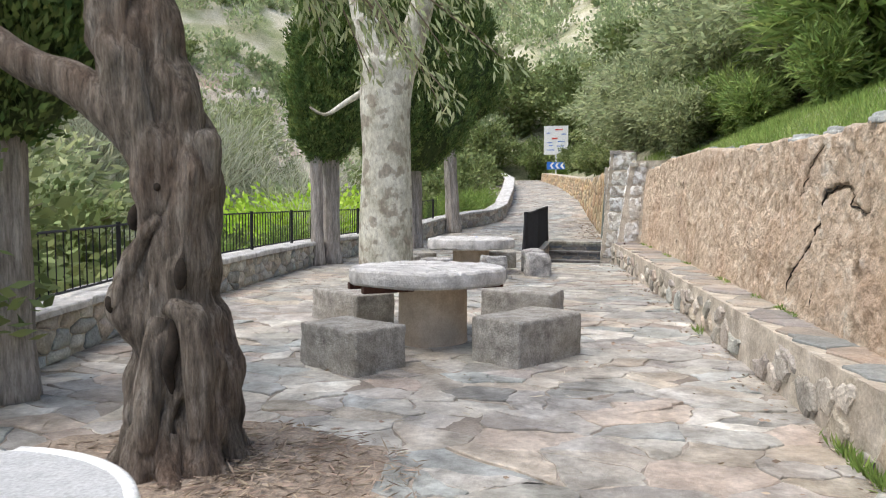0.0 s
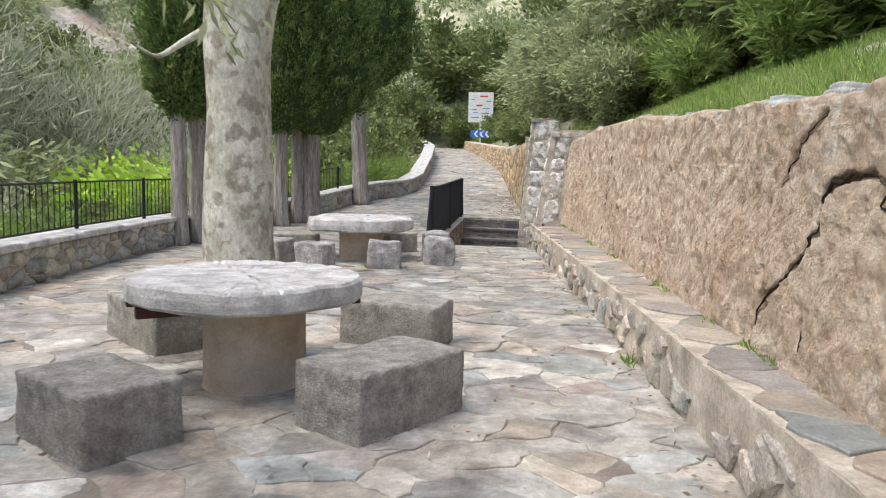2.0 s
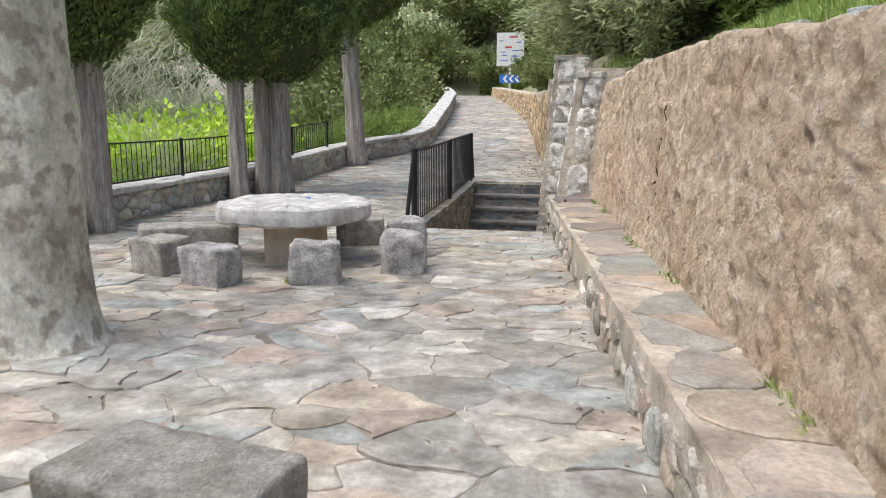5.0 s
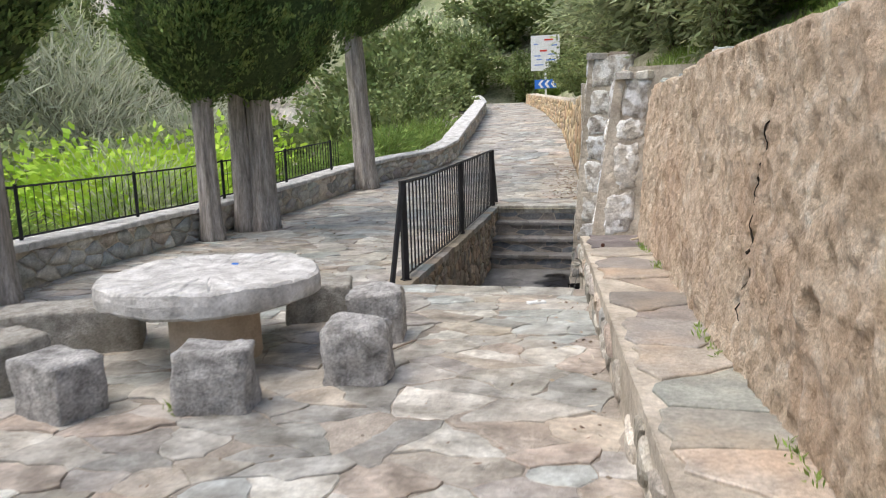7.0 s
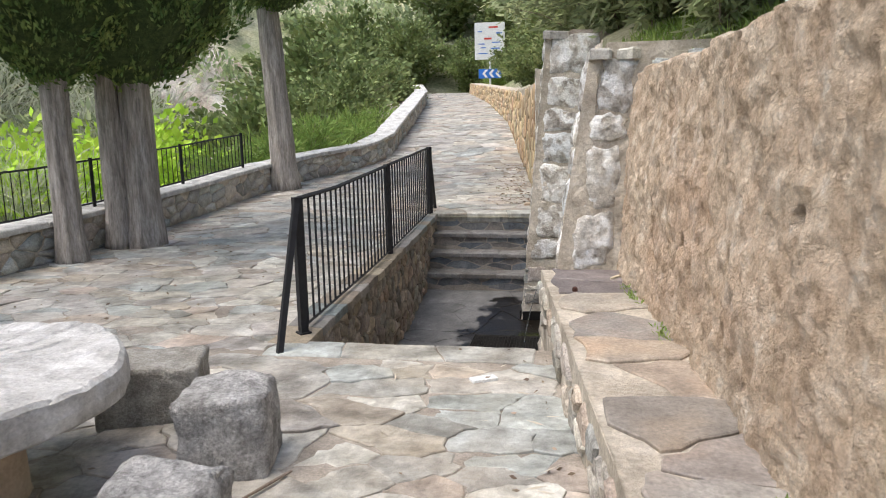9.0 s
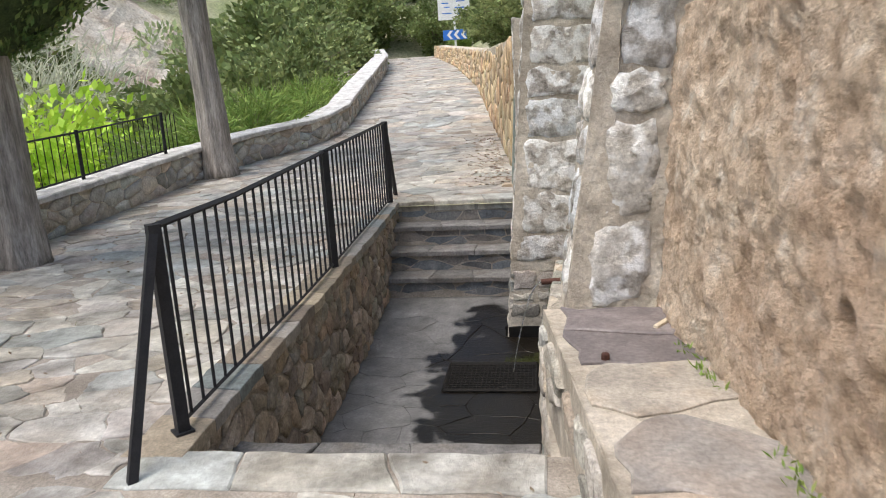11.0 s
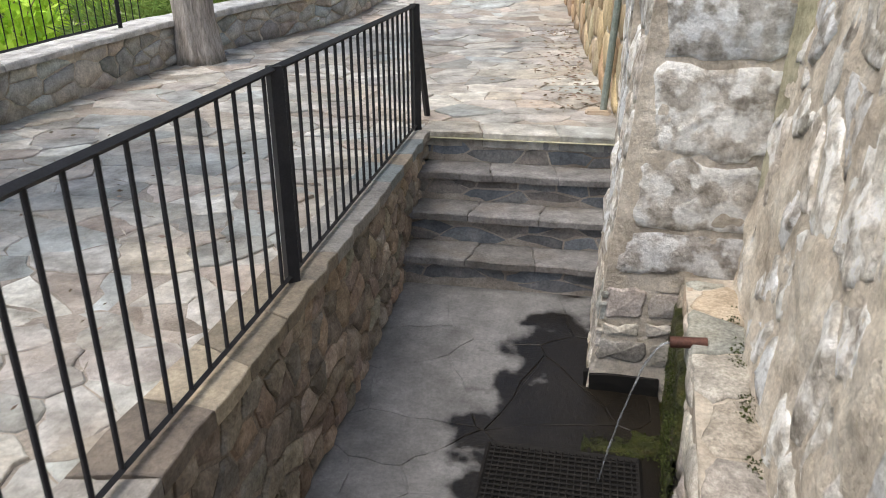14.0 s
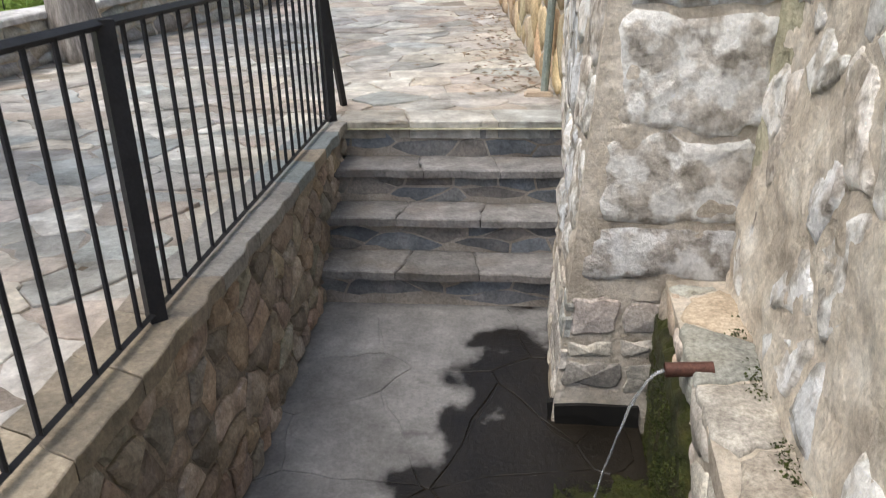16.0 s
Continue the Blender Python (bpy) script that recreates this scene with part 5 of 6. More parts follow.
spots += [(-14, 10, 1.5, 0), (-17, 14, 1.9, 40), (-11.5, 4, 1.2, 90), (-19, 7, 2.1, 130), (-16, 20, 1.6, 180), (-22, 14, 2.3, 220), (-12.5, 24.5, 1.5, 270), (-9, 1, 1.2, 310), (-8.2, 22.6, 1.0, 20), (-24, 22, 2.4, 60)]
slope = random.Random(21)


def left_slope(count, near, far, low, high):
    """Random spots on the opposite slope, clear of the bare bank."""
    out = []
    while len(out) < count:
        y = slope.uniform(-6, 62)
        x = left_x(y) - slope.uniform(near, far)
        if ((x + 30) / 9) ** 2 + ((y - 55) / 7) ** 2 > 1:
            out.append((x, y, slope.uniform(low, high), slope.uniform(0, 360)))
    return out


spots += left_slope(34, 13, 45, 0.7, 1.5)
put_copies(willow, spots, "willow shrubs above the wall")
cane = shrub("cane_clump", "fresh green cane clump with long narrow leaves", "shrub", 2.6, 1.1, 44, 80, 0.33, 0.085, BUSH_LEAF, 32, 0.25, 0.5, 0.18, 0.8)
spots = [(*right_spot(y, u), s, rng.uniform(0, 360)) for y, u, s in
         [(7.6, 2.4, 1.25), (6.6, 3.0, 1.35), (5.6, 3.7, 1.4), (8.6, 2.3, 1.15), (4.6, 4.6, 1.4), (7, 5, 1.6), (5, 6.5, 1.3), (3.4, 6.2, 1.1), (2.6, 7.6, 1.3), (1, 8.5, 1.3), (9.6, 3.8, 1.2), (11.2, 1.4, 0.6), (14.4, 1.2, 0.6), (10, 1.5, 0.5), (16.5, 1.0, 0.6), (12.6, 1.1, 0.6), (9.2, 1.2, 0.45), (7.2, 1.7, 0.5), (13.6, 2.2, 0.9), (11.8, 2.6, 0.9)]]
put_copies(cane, spots, "cane clumps above the wall")
dark = shrub("evergreen_shrub", "dense dark green evergreen shrub", "shrub", 2.4, 1.6, 60, 110, 0.13, 0.3, EVERGREEN_LEAF, 33, 0.2, 0.7, 0.14)
spots = [(*right_spot(y, u), s, rng.uniform(0, 360)) for y, u, s in
         [(3, 9.5, 1.3), (6, 9, 1.5), (9, 9, 1.6), (-1, 9.5, 1.5), (14, 3.5, 1.0), (19, 3.8, 1.1), (23, 4.2, 1.2), (27, 4.5, 1.3), (36, 5, 1.6), (48, 3, 1.7), (12.4, 3.2, 1.0), (17, 3.4, 1.1), (10.6, 2.0, 0.6), (12.2, 1.5, 0.55), (14.0, 1.4, 0.6), (15.8, 1.4, 0.6), (9.0, 3.0, 0.8), (18.5, 1.5, 0.7), (21, 1.6, 0.7), (24, 1.6, 0.8), (30, 2, 0.9)]]
spots += [(-4.2, -1.2, 1.0, 20), (-6.2, 1.5, 1.3, 80), (-5.6, -2.8, 1.2, 130), (-7.5, 4.5, 1.2, 200), (-8.6, -0.5, 1.6, 10), (-11, 3, 1.6, 100),
          (-7.6, 24.5, 1.5, 40), (-6.6, 27.5, 1.3, 90), (-8.6, 28.5, 1.8, 10), (-10.5, 32, 2.2, 60), (-7.0, 31.5, 1.4, 50), (-7.2, 36, 1.3, 150), (-11, 39, 2.6, 20), (-10.5, 45, 2.0, 70),
          (-5.5, 52, 1.5, 0), (-2.2, 55, 1.9, 50), (-9.5, 53, 2.0, 130), (1.5, 52, 1.8, 190), (-3.5, 57, 2.6, 30), (2, 58, 3.0, 90), (6, 55, 3.0, 10), (-8, 59, 3.0, 200), (5, 47, 2.4, 100), (9, 50, 3.0, 0), (-14, 56, 3.0, 60), (-12, 46, 2.2, 40), (-9.2, 13, 0.9, 30), (-10, 10, 1.0, 200), (-13, 15, 1.2, 30), (-14.5, 22.5, 1.3, 77), (-12.5, 26, 1.4, 160)]
spots += [(edge_x(y) + 0.35 + 0.25 * (k % 3), y, 0.42 + 0.1 * (k % 4), 50 * k) for k, y in enumerate([17.5, 19, 20.5, 22, 23.4, 24.8, 26.2, 27.8, 29.4, 31, 32.8, 34.6, 36.5, 38.5, 40.5, 42.5, 44.5])]
spots += left_slope(46, 13, 50, 0.7, 1.7)
put_copies(dark, spots, "evergreen shrubs on the slopes")
lime = shrub("spring_bush", "bright yellow-green bush in fresh leaf below the terrace", "bush", 3.6, 1.7, 46, 120, 0.17, 0.3, LIME_LEAF, 34, 0.1, 0.6, 0.24)
put_copies(lime, [(-9.2, 17.2, 1.2, 0), (-11.2, 18.6, 1.3, 70), (-13.2, 19.8, 1.35, 150), (-15.4, 21.4, 1.3, 220), (-9.0, 20.8, 1.2, 300)], "spring bushes below the terrace")
tall_grass = shrub("tall_herb_clump", "loose clump of green waist-high herbs", "plant", 1.5, 0.9, 60, 60, 0.2, 0.06, GRASS_LEAF, 35, 0.1, 0.4, 0.2, 0.7, 0.006)
put_copies(tall_grass, [(-5.4, 20.4, 1.1, 0), (-5.0, 21.6, 1.2, 40), (-4.6, 22.8, 1.0, 80), (-5.6, 23, 1.3, 120), (-4.9, 25, 1.0, 160), (-6.4, 20.2, 1.2, 200), (-5.0, 27.5, 0.9, 20), (-6.2, 22, 1.4, 130), (-5.8, 25.2, 1.3, 10), (-7.2, 16.4, 0.9, 99), (-7.8, 14, 1.0, 44),
                        (-6.6, 11, 0.9, 10), (-7.5, 9, 1.1, 60), (-7, 7, 1.0, 120), (-8.6, 6, 1.2, 180), (-6.6, 4.6, 0.9, 240), (-9.5, 8.2, 1.2, 300), (-3.6, 49.5, 1.0, 30), (-1.2, 50.5, 1.1, 77)], "herb clumps beyond the parapet")
# dry reed colours, made lighter in place of valley haze
reed = shrub("reed_bed", "dry pale grey-tan reeds on the valley floor", "reeds", 3.2, 2.0, 110, 50, 0.3, 0.035, material("dry_reed", [(0.36, 0.38, 0.26), (0.54, 0.56, 0.42), (0.72, 0.72, 0.58)], 1, 0.9, 0, island=0.25, leaf=0.45), 36, -0.6, 0.3, 0.3, 1.0, 0.008)
put_copies(reed, [(-12, 12, 1.2, 0), (-14.5, 9, 1.4, 60), (-13, 6, 1.3, 120), (-11, 8.5, 1.0, 240), (-17.5, 6, 1.7, 300), (-13.5, 2, 1.4, 10), (-20, 15, 2.3, 200), (-8.6, 16.6, 0.9, 50), (-20, 21, 2.2, 90), (-18, 26, 2.3, 140), (-15, 29, 2.2, 30)], "reed beds in the valley")

# scrub and woods of the far slopes: one field of small leaf clumps
cs, ws = [], []
nr = np.random.default_rng(9)
for k in range(850):
    if k < 430:
        y = nr.uniform(-25, 120)
        x = left_x(y) - nr.uniform(20, 80)
    elif k < 810:
        y = nr.uniform(56, 110)
        x = nr.uniform(-45, 40)
    else:
        y = nr.uniform(-10, 60)
        x = 2.8 - 0.125 * y + nr.uniform(10, 40)
    if noise.noise(Vector((x * 0.05, y * 0.05, 11))) < -0.05 and k < 430:
        continue
    z = land(x, y)
    r = nr.uniform(0.7, 2.6)
    m = 250
    c = nr.normal(0, 1, (m, 3))
    c /= np.linalg.norm(c, axis=1)[:, None]
    c *= (r * nr.uniform(0.6, 1.05, m))[:, None]
    lump = np.array([1 + 0.35 * noise.noise(Vector(q) * (1.6 / r) + Vector((k, 0, 0))) for q in c])
    c *= lump[:, None]
    c[:, 2] = c[:, 2] * 0.8 + r * 0.45
    cs.append(c + np.array([x, y, z]))
    ws.append(c / r + np.array([0, 0, 0.3]))
# leaf colours lightened: the haze of distance is painted in
woods = new("far_scrub", leaf_mesh("far_scrub", np.concatenate(cs), np.concatenate(ws), 0.42, 0.3, material("far_foliage_hazed", [(0.19, 0.25, 0.12), (0.34, 0.41, 0.22), (0.53, 0.57, 0.38)], 0.12, 0.9, 0, island=0.3, leaf=0.4), 10))
tagged(woods, "green scrub and trees on the far slopes, lightened in colour for haze", "woods", kind="stuff")

# bare pale bank on the opposite slope
rows = []
for i in range(61):
    row = []
    for j in range(49):
        x, y = -42 + 24 * i / 60, 44 + 21 * j / 48
        r = math.hypot((x + 30) / 11, (y - 55) / 9)
        q = Vector((x * 0.35, y * 0.35, 4))
        row.append((x, y, land(x, y) + 1.1 - 1.8 * r * r + 0.7 * noise.noise(q) + 0.5 * abs(noise.noise(q * 3)) + 0.2 * noise.noise(q * 8)))
    rows.append(row)
bank = loft("bare_bank", rows, material("pale_bank", [(0.34, 0.29, 0.22), (0.58, 0.53, 0.46), (0.80, 0.77, 0.71)], 0.5, 1.0, 1.0, 4, stain=(0.40, 0.24, 0.17), stain_scale=0.22, stain_amount=0.6, bump_distance=0.2), None, False, False)
tagged(bank, "bare pale eroded earth bank on the opposite slope", "bank", kind="structure")

# grass on the bank above the wall
n = 60000
yy = nr.uniform(-5, 13, n)
uu = np.abs(nr.normal(0, 2.2, n)) + 0.02
tuft = np.array([noise.noise(Vector((a * 1.3, b * 1.3, 5))) for a, b in zip(yy, uu)])
keep = tuft > -0.22
yy, uu = yy[keep], uu[keep]
xx = np.array([edge_x(a) for a in yy]) - 0.06 + uu
zz = np.array([land(a, b) for a, b in zip(xx, yy)]) - 0.03
grass = new("bank_grass", leaf_mesh("bank_grass", np.stack([xx, yy, zz], 1), np.tile([0, 0, 1.0], (len(xx), 1)), 0.12, 0.04, GRASS_LEAF, 12, 0.5))
tagged(grass, "fresh green grass on the bank above the wall", "grass", kind="stuff")
n = 16000
yy = nr.uniform(5, 30, n)
dd = nr.uniform(0.3, 7, n)
xx = np.array([left_x(a) for a in yy]) - 0.2 - dd
zz = np.array([land(a, b) for a, b in zip(xx, yy)]) - 0.03
meadow = new("meadow_grass", leaf_mesh("meadow_grass", np.stack([xx, yy, zz], 1), np.tile([0, 0, 1.0], (len(xx), 1)), 0.4, 0.03, GRASS_LEAF, 13, 0.35))
tagged(meadow, "long green grass below the parapet", "grass", kind="stuff")

# stones along the top of the rendered wall
for i in range(15):
    y = -1 + i * 0.85 + rng.uniform(-0.15, 0.15)
    s = rng.uniform(0.05, 0.1)
    cap = new("capstone", bm_mesh("capstone", box_bm(-s, -s * 1.4, -0.06, s, s * 1.4, s * 0.4, s * 0.3, 2, s * 0.35, i, 5), PARAPET_REST, True))
    cap.matrix_world = pose(wall_x(y, wall_top(y)) + 0.14, y, wall_top(y) + 0.02, 0, 0, rng.uniform(0, 90))
    tagged(cap, "loose grey field stone on top of the wall", "stone", "loose stones on the wall")


# road sign and chevron board at the head of the path
def road_sign(x, y):
    t = thing("road_sign", "white road sign over a blue chevron board on a grey post", "sign", at=(x, y, land(x, y)))
    part("post", mesh_of("post", *tube([(0, 0, -0.2), (0, 0, 3.3)], [0.06] * 2, 10), WHITE), t)
    b = part("panel", bm_mesh("panel", box_bm(-0.82, -0.09, 1.75, 0.82, -0.065, 3.7, 0.008), WHITE), t)
    bars = [(-0.05, 3.4, 0.5, 0.09), (-0.3, 2.8, 0.4, 0.1), (-0.62, 2.55, 0.36, 0.05), (0.12, 2.62, 0.45, 0.05), (-0.5, 2.35, 0.3, 0.05), (0.05, 2.3, 0.5, 0.06), (-0.62, 2.05, 0.5, 0.05), (0.2, 2.0, 0.35, 0.06), (0.36, 3.1, 0.3, 0.06), (-0.66, 3.2, 0.25, 0.05)]
    red = material("red_sign_paint", [(0.5, 0.05, 0.03), (0.6, 0.07, 0.05)], 5, 0.5, 0)
    for k, (bx, bz, w, h) in enumerate(bars):
        part("lettering", bm_mesh("lettering", box_bm(bx, -0.096, bz, bx + w, -0.09, bz + h), red if k < 2 else BLUE), b)
    c = part("chevron_board", bm_mesh("chevron_board", box_bm(-0.62, -0.1, 0.75, 0.62, -0.07, 1.25, 0.008), BLUE), t)
    for k in range(3):
        x0 = -0.42 + 0.36 * k
        v = [(x0, -0.106, 1.0), (x0 + 0.17, -0.106, 1.21), (x0 + 0.32, -0.106, 1.21), (x0 + 0.15, -0.106, 1.0), (x0 + 0.32, -0.106, 0.79), (x0 + 0.17, -0.106, 0.79)]
        part("chevron", mesh_of("chevron", v, [(3, 2, 1, 0), (5, 4, 3, 0)], WHITE), c)


road_sign(-3.75, 47.3)

# galvanised pole beside the pier
pole = thing("metal_pole", "slim weathered green-grey metal pole at the pier's corner", "pole")
part("shaft", mesh_of("shaft", *tube([(0.19, 17.1, floor_z(17.1)), (0.31, 17.1, 2.15)], [0.03] * 2, 8), material("green_grey_paint", [(0.16, 0.2, 0.18), (0.32, 0.36, 0.33)], 9, 0.6, 0.2)), pole)
part("footing", bm_mesh("footing", box_bm(0.04, 16.98, floor_z(17.1) - 0.02, 0.26, 17.2, floor_z(17.1) + 0.04, 0.02, 2, 0.012, 3, 6), PEDESTAL), pole)

# spring: spout, water, grate, drain and moss
spout = thing("water_spout", "short rusty iron pipe spouting water", "spout")
v, f = tube([(0.69, 13.6, -0.145), (0.53, 13.6, -0.155)], [0.026] * 2, 16, cap=False)
v2, f2 = tube([(0.53, 13.6, -0.155), (0.69, 13.6, -0.145)], [0.019] * 2, 16, cap=False)
part("pipe", mesh_of("pipe", *merged([(v, f), (v2, f2)]), RUST, True), spout)
jet = [(0.53 - 0.26 * g, 13.6 - 0.02 * g, -0.155 - 0.04 * g - 0.77 * g * g) for g in [k / 14 for k in range(15)]]
stream = new("water_stream", mesh_of("water_stream", *tube(jet, [0.007 - 0.003 * k / 14 for k in range(15)], 8, 1, 0.008, 24), WATER, True))
tagged(stream, "thin clear stream of water falling from the pipe", "water")
WET_IRON = material("rusted_wet_iron", [(0.006, 0.006, 0.006), (0.018, 0.016, 0.014)], 20, 0.75, 0.4, 80, spec=0.2)
grate = thing("drain_grate", "black square-mesh iron drain grate in the floor", "grate")
part("frame", mesh_of("frame", *merged([tube([(-0.3, y, -0.955), (0.47, y, -0.955)], [0.016] * 2, 4) for y in (13.2, 13.78)] + [tube([(x, 13.2, -0.955), (x, 13.78, -0.955)], [0.016] * 2, 4) for x in (-0.3, 0.47)]), WET_IRON), grate)
for k in range(1, 22):
    x = -0.3 + 0.77 * k / 22
    part("grate_bar", mesh_of("grate_bar", *tube([(x, 13.2, -0.953), (x, 13.78, -0.953)], [0.006] * 2, 4), WET_IRON), grate)
for k in range(1, 16):
    y = 13.2 + 0.58 * k / 16
    part("grate_bar", mesh_of("grate_bar", *tube([(-0.3, y, -0.951), (0.47, y, -0.951)], [0.006] * 2, 4), WET_IRON), grate)
# black sheet under the bars stands for the shade below the grate
part("sump", bm_mesh("sump", box_bm(-0.3, 13.2, -0.972, 0.47, 13.78, -0.962), material("below_grate_shade", [(0.006, 0.006, 0.006), (0.015, 0.014, 0.012)], 8, 0.9, 0, spec=0.1)), grate)
# no cavity here: a near-black block paints the shade inside the opening
hole = new("drain_opening_block", bm_mesh("drain_opening_block", box_bm(0.172, 14.343, -1.0, 0.62, 14.44, -0.775, 0.03, 2, 0.015, 2, 8), material("opening_shade", [(0.004, 0.004, 0.004), (0.012, 0.011, 0.009)], 8, 0.8, 0)))
tagged(hole, "black block standing for the shade in the overflow opening at the pier's foot", "opening", kind="structure")
cs = []
for k in range(11800):
    if k < 6000:
        y = 13.75 + nr.normal(0, 0.25)
        z = -0.98 + 0.6 * nr.random() ** 1.5
        c = (right_x(y) - 0.02 + nr.normal(0, 0.008), min(14.33, max(12.6, y)), z)
    elif k < 10000:
        c = (nr.uniform(0.2, 0.6), 14.33, -0.98 + 0.14 * nr.random()) if k % 2 else (nr.uniform(0.18, 0.62), nr.uniform(13.8, 14.33), -0.958)
    else:
        y = nr.uniform(11.4, 14.2)
        c = (spring_x(y, -0.12) - 0.03 + nr.normal(0, 0.022), y, -0.142)
        if noise.noise(Vector((y * 3, 0, 2))) < 0.0:
            continue
    if noise.noise(Vector((c[1] * 7, c[2] * 6, 9))) > -0.25:
        cs.append(c)
moss = new("moss", leaf_mesh("moss", np.array(cs), np.tile([-0.7, -0.5, 0.4], (len(cs), 1)), 0.0095, 0.5, MOSS, 15, 0.8))
tagged(moss, "wet dark green moss on the court wall under the spout", "moss", kind="stuff")
SLIME = material("wet_slime", [(0.012, 0.014, 0.006), (0.035, 0.042, 0.010), (0.085, 0.085, 0.02)], 9, 0.4, 1.0, 40, bump_distance=0.03, stain=(0.05, 0.032, 0.018), stain_scale=5, stain_amount=0.7)
rows = []
for i in range(41):
    y = 13.3 + 1.03 * i / 40
    top = -0.62 + 0.34 * min(1.0, (i + 4) / 14) + 0.12 * noise.noise(Vector((y * 5, 1, 2))) + 0.06 * noise.noise(Vector((y * 17, 1, 2)))
    rows.append([(right_x(y) - 0.022 - 0.02 * noise.noise(Vector((y * 12, k * 0.9, 3))) - (0.0 if k < 24 else -0.05), y, -0.98 + (top + 0.98) * k / 24) for k in range(25)])
slime = loft("slime_coat", rows, SLIME, None, True, False)
tagged(slime, "dark green and brown slime on the wet wall under the spout", "slime", kind="stuff")
rows = []
for i in range(25):
    x = 0.17 + 0.47 * i / 24
    near = 13.82 + 0.1 * noise.noise(Vector((x * 8, 4, 2))) + 0.05 * noise.noise(Vector((x * 21, 4, 2)))
    rows.append([(x, near + (14.36 - near) * k / 20, -0.957 + 0.012 * noise.noise(Vector((x * 14, k * 0.7, 6))) - (0.02 if k == 0 or i in (0, 24) else 0)) for k in range(21)])
puddle = loft("slime_floor", rows, SLIME, None, True, False)
tagged(puddle, "dark mossy slime on the court floor below the overflow", "slime", kind="stuff")

# white round table beside the olive
t = thing("white_table", "round white-rimmed grey table beside the olive tree", "table", at=(-0.62, -3.42, floor_z(-3.42)))
part("tabletop", disc_mesh("tabletop", 0.49, 0.665, 0.72, material("terrazzo", [(0.36, 0.37, 0.37), (0.48, 0.49, 0.49)], 20, 0.5, 0.2, 60), 4, 0.003), t)
ring = [(0.49 * math.cos(2 * math.pi * k / 48), 0.49 * math.sin(2 * math.pi * k / 48), 0.71) for k in range(49)]
part("rim", mesh_of("rim", *tube(ring, [0.018] * 49, 8), WHITE, True), t)
part("pedestal", mesh_of("pedestal", *tube([(0, 0, 0), (0, 0, 0.67)], [0.16, 0.14], 24), PEDESTAL), t)

# bare earth, needles and small litter
rows = []
for k in range(48):
    a = 2 * math.pi * k / 48
    wob = 1 + 0.12 * noise.noise(Vector((math.cos(a) * 2, math.sin(a) * 2, 1)))
    rows.append((-1.25 + 1.0 * wob * math.cos(a), -1.3 + 0.78 * wob * math.sin(a), 0.006))
bm = bmesh.new()
rings = [[bm.verts.new((-1.25 + (x + 1.25) * s, -1.3 + (y + 1.3) * s, 0.006 + 0.05 * (1 - s) + 0.012 * noise.noise(Vector((x * s * 7, y * s * 7, 1))))) for x, y, _ in rows] for s in (1, 0.85, 0.65, 0.45, 0.25)]
for a, b in zip(rings, rings[1:]):
    for k in range(48):
        bm.faces.new((a[k], a[(k + 1) % 48], b[(k + 1) % 48], b[k]))
bm.faces.new(rings[-1])
for v in bm.verts:
    v.co.z += floor_z(v.co.y)
bed = new("tree_pit", bm_mesh("tree_pit", bm, EARTH, True))
tagged(bed, "bare brown earth round the olive's foot", "ground", kind="structure")


def litter(name, label, n, spot, size, aspect, mat, seed):
    c = np.array([spot() for _ in range(n)])
    w = np.stack([nr.normal(0, 1, n), nr.normal(0, 1, n), np.full(n, 0.05)], 1)
    ob = new(name, leaf_mesh(name, c, w, size, aspect, mat, seed, 0.05, 0.1))
    tagged(ob, label, "litter", kind="stuff")


DRY = material("dry_needles", [(0.17, 0.125, 0.09), (0.30, 0.235, 0.175), (0.46, 0.38, 0.29)], 3, 0.9, 0, island=0.35)


def near_olive():
    a, s = nr.uniform(0, 2 * np.pi), nr.uniform(0.1, 1.0)
    y = -1.3 + 0.75 * s * math.sin(a)
    return (-1.1 + 1.0 * s * math.cos(a), y, floor_z(y) + 0.02 + 0.045 * max(0, 1 - s))


litter("needle_litter", "dry brown needles and twigs on the earth", 2300, near_olive, 0.075, 0.05, DRY, 16)


def on_terrace():
    y = nr.uniform(-2, 16)
    x = nr.uniform(left_x(y) + 0.1, bench_x(y) - 0.05)
    if nr.random() < 0.4:
        x = bench_x(y) - abs(nr.normal(0, 0.12)) - 0.03
    if -1.5 < x < 0.7 and y > 10.3:
        x = nr.uniform(-4.6, -1.5)
    return (x, y, floor_z(y) + 0.024)


def by_path_wall():
    y = nr.uniform(17.0, 21.5)
    return (far_x(y) - 0.06 - abs(nr.normal(0, 0.3)), y, floor_z(y) + 0.024)


litter("path_litter", "drift of dry brown leaves at the foot of the path wall", 420, by_path_wall, 0.06, 0.12, DRY, 23)
litter("leaf_litter", "scattered dry leaves and twig bits on the paving", 480, on_terrace, 0.035, 0.22, DRY, 17)
litter("pale_twigs", "small pale broken twigs on the paving", 160, on_terrace, 0.09, 0.05, material("pale_twig", [(0.5, 0.44, 0.34), (0.66, 0.6, 0.5)], 4, 0.9, 0), 18)


def bench_back():
    y = nr.uniform(-2, 11)
    return (wall_x(y, 0.38) - 0.02 - abs(nr.normal(0, 0.025)), y, bench_z(y) + 0.015)


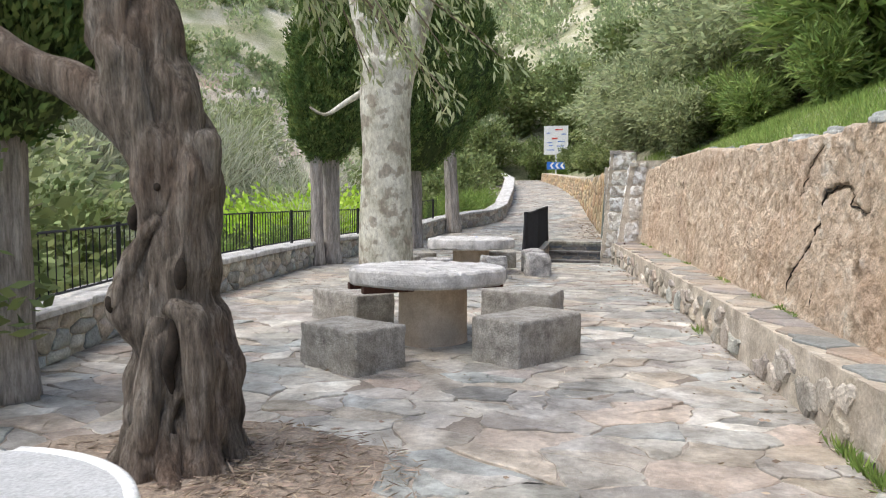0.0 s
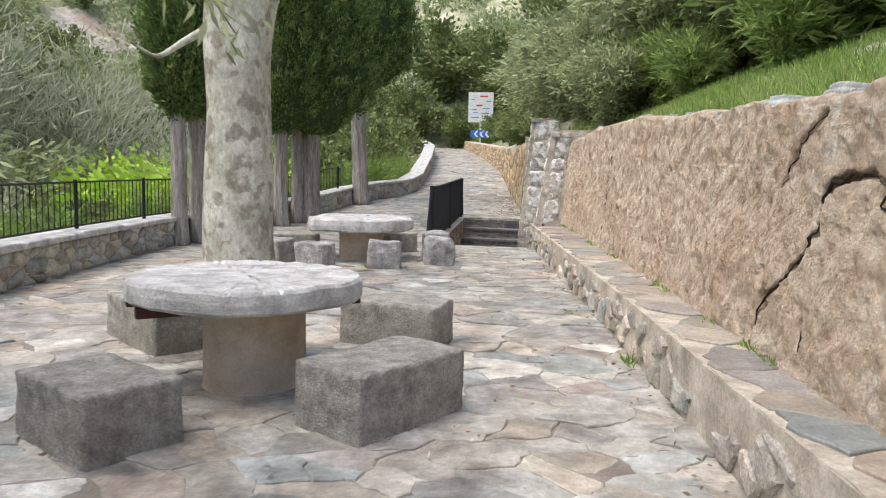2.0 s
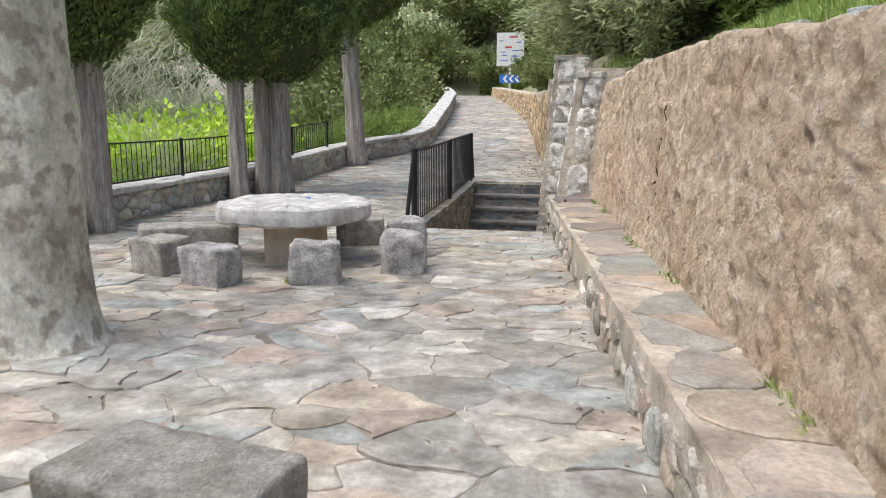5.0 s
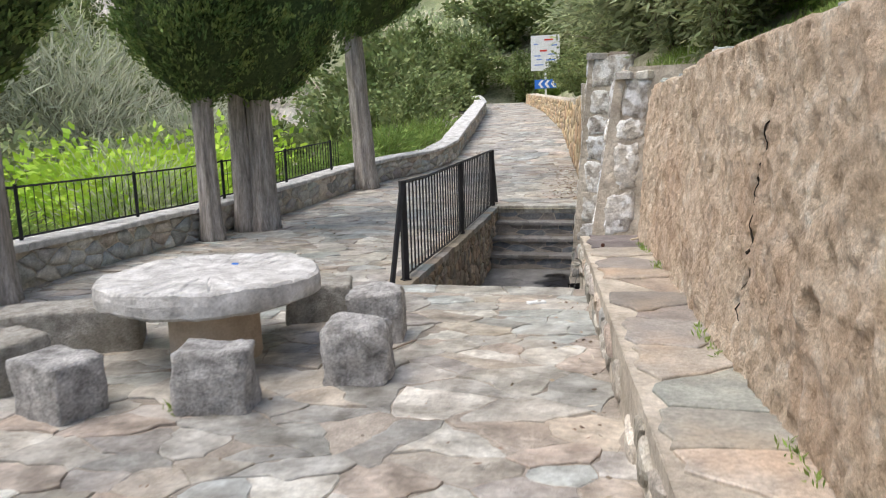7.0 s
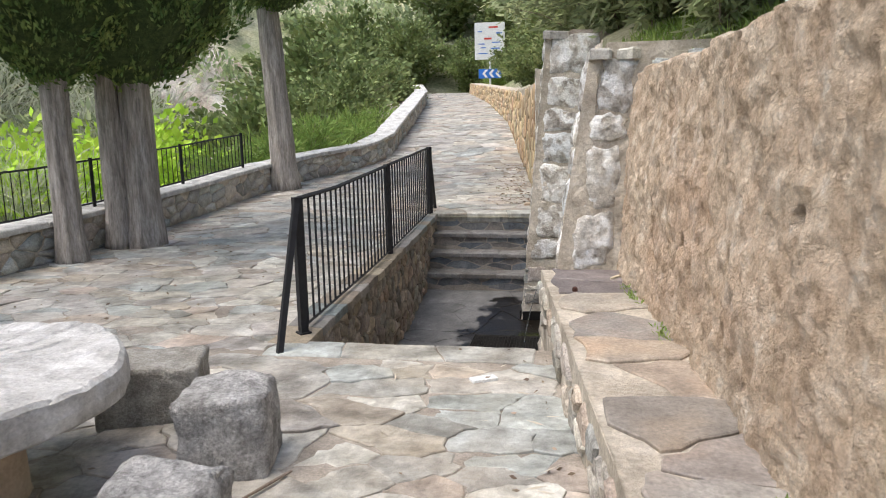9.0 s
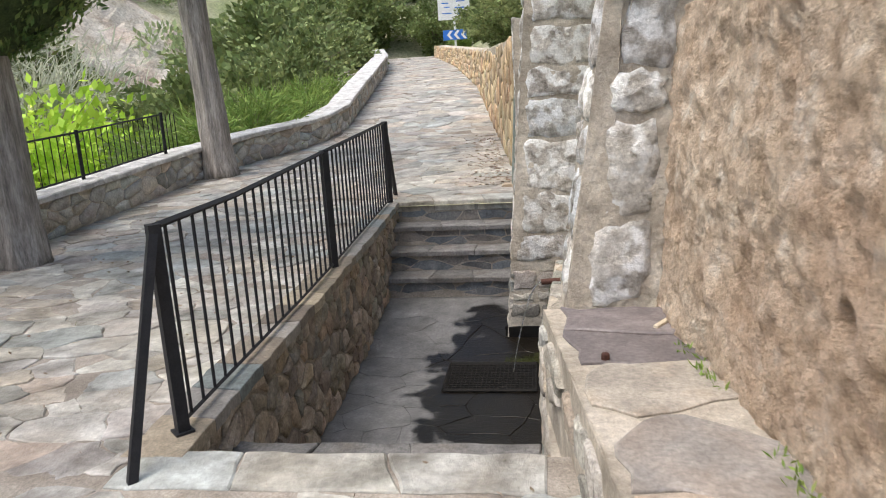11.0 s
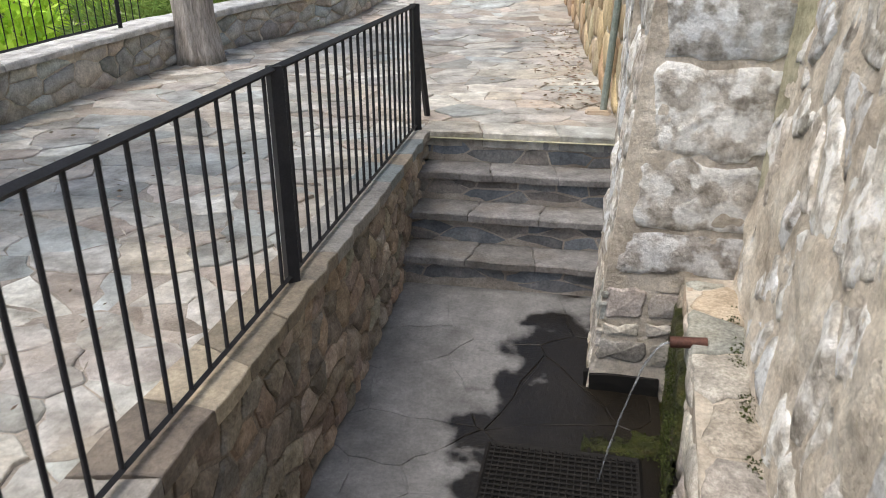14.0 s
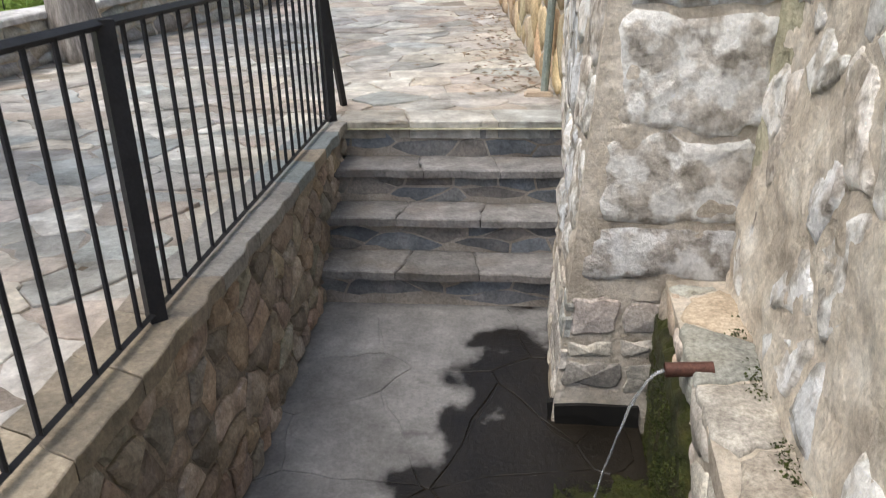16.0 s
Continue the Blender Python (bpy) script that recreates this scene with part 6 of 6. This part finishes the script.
wc = np.array([p for p in [bench_back() for _ in range(1500)] if noise.noise(Vector((p[1] * 1.4, 3, 1))) > 0.12])
weeds = new("wall_foot_weeds", leaf_mesh("wall_foot_weeds", wc, np.tile([-0.3, 0, 1.0], (len(wc), 1)), 0.035, 0.14, GRASS_LEAF, 19, 0.6))
tagged(weeds, "small green weeds at the foot of the wall", "weeds", kind="stuff")
wc = np.array([(bench_x(y) - 0.03 - abs(nr.normal(0, 0.02)), y, floor_z(y)) for y in list(nr.normal(-0.6, 0.18, 220)) + list(nr.normal(2.9, 0.05, 30))] + [(-1.37 + nr.normal(0, 0.03), 6.98 + nr.normal(0, 0.03), 0.0) for _ in range(60)])
weeds = new("paving_weeds", leaf_mesh("paving_weeds", wc, np.tile([-0.1, 0, 1.0], (len(wc), 1)), 0.085, 0.06, GRASS_LEAF, 20, 0.35))
tagged(weeds, "tuft of green grass growing from the paving joint", "weeds", kind="stuff")

# small things lying about
def scrap(name, label, category, x, y, z, w, d, h, turn, mat, seed):
    ob = new(name, stone_block(name, w, d, h, min(w, d, h) * 0.45, min(w, d, h) * 0.15, seed, mat))
    ob.matrix_world = pose(x, y, z, 0, 0, turn)
    return tagged(ob, label, category)


scrap("snail_shell", "small reddish-brown snail shell on the bench", "shell", 0.81, 10.48, bench_z(10.48) + 0.018, 0.034, 0.03, 0.026, 20, RUST, 1)
scrap("dry_leaf", "curled pale tan dry leaf on the bench slab", "leaf", 1.1, 10.9, bench_z(10.9) + 0.018, 0.13, 0.025, 0.012, 55, material("tan_leaf", [(0.5, 0.41, 0.28), (0.68, 0.6, 0.46)], 20, 0.8, 0.3, 60), 2)
scrap("plastic_cap", "small blue plastic scrap on the millstone tabletop", "litter", -1.7, 8.26, 0.597, 0.05, 0.022, 0.012, 15, BLUE, 3)
scrap("paper_scrap", "flat pale scrap of paper on the paving", "litter", 0.28, 9.74, 0.022, 0.16, 0.07, 0.006, 30, WHITE, 4)
stick = new("fallen_stick", mesh_of("fallen_stick", *tube([(-0.53, 8.2, 0.03), (-0.47, 8.33, 0.034), (-0.42, 8.46, 0.03)], [0.006, 0.008, 0.006], 7), TWIG))
tagged(stick, "thin pale broken stick on the paving", "stick")
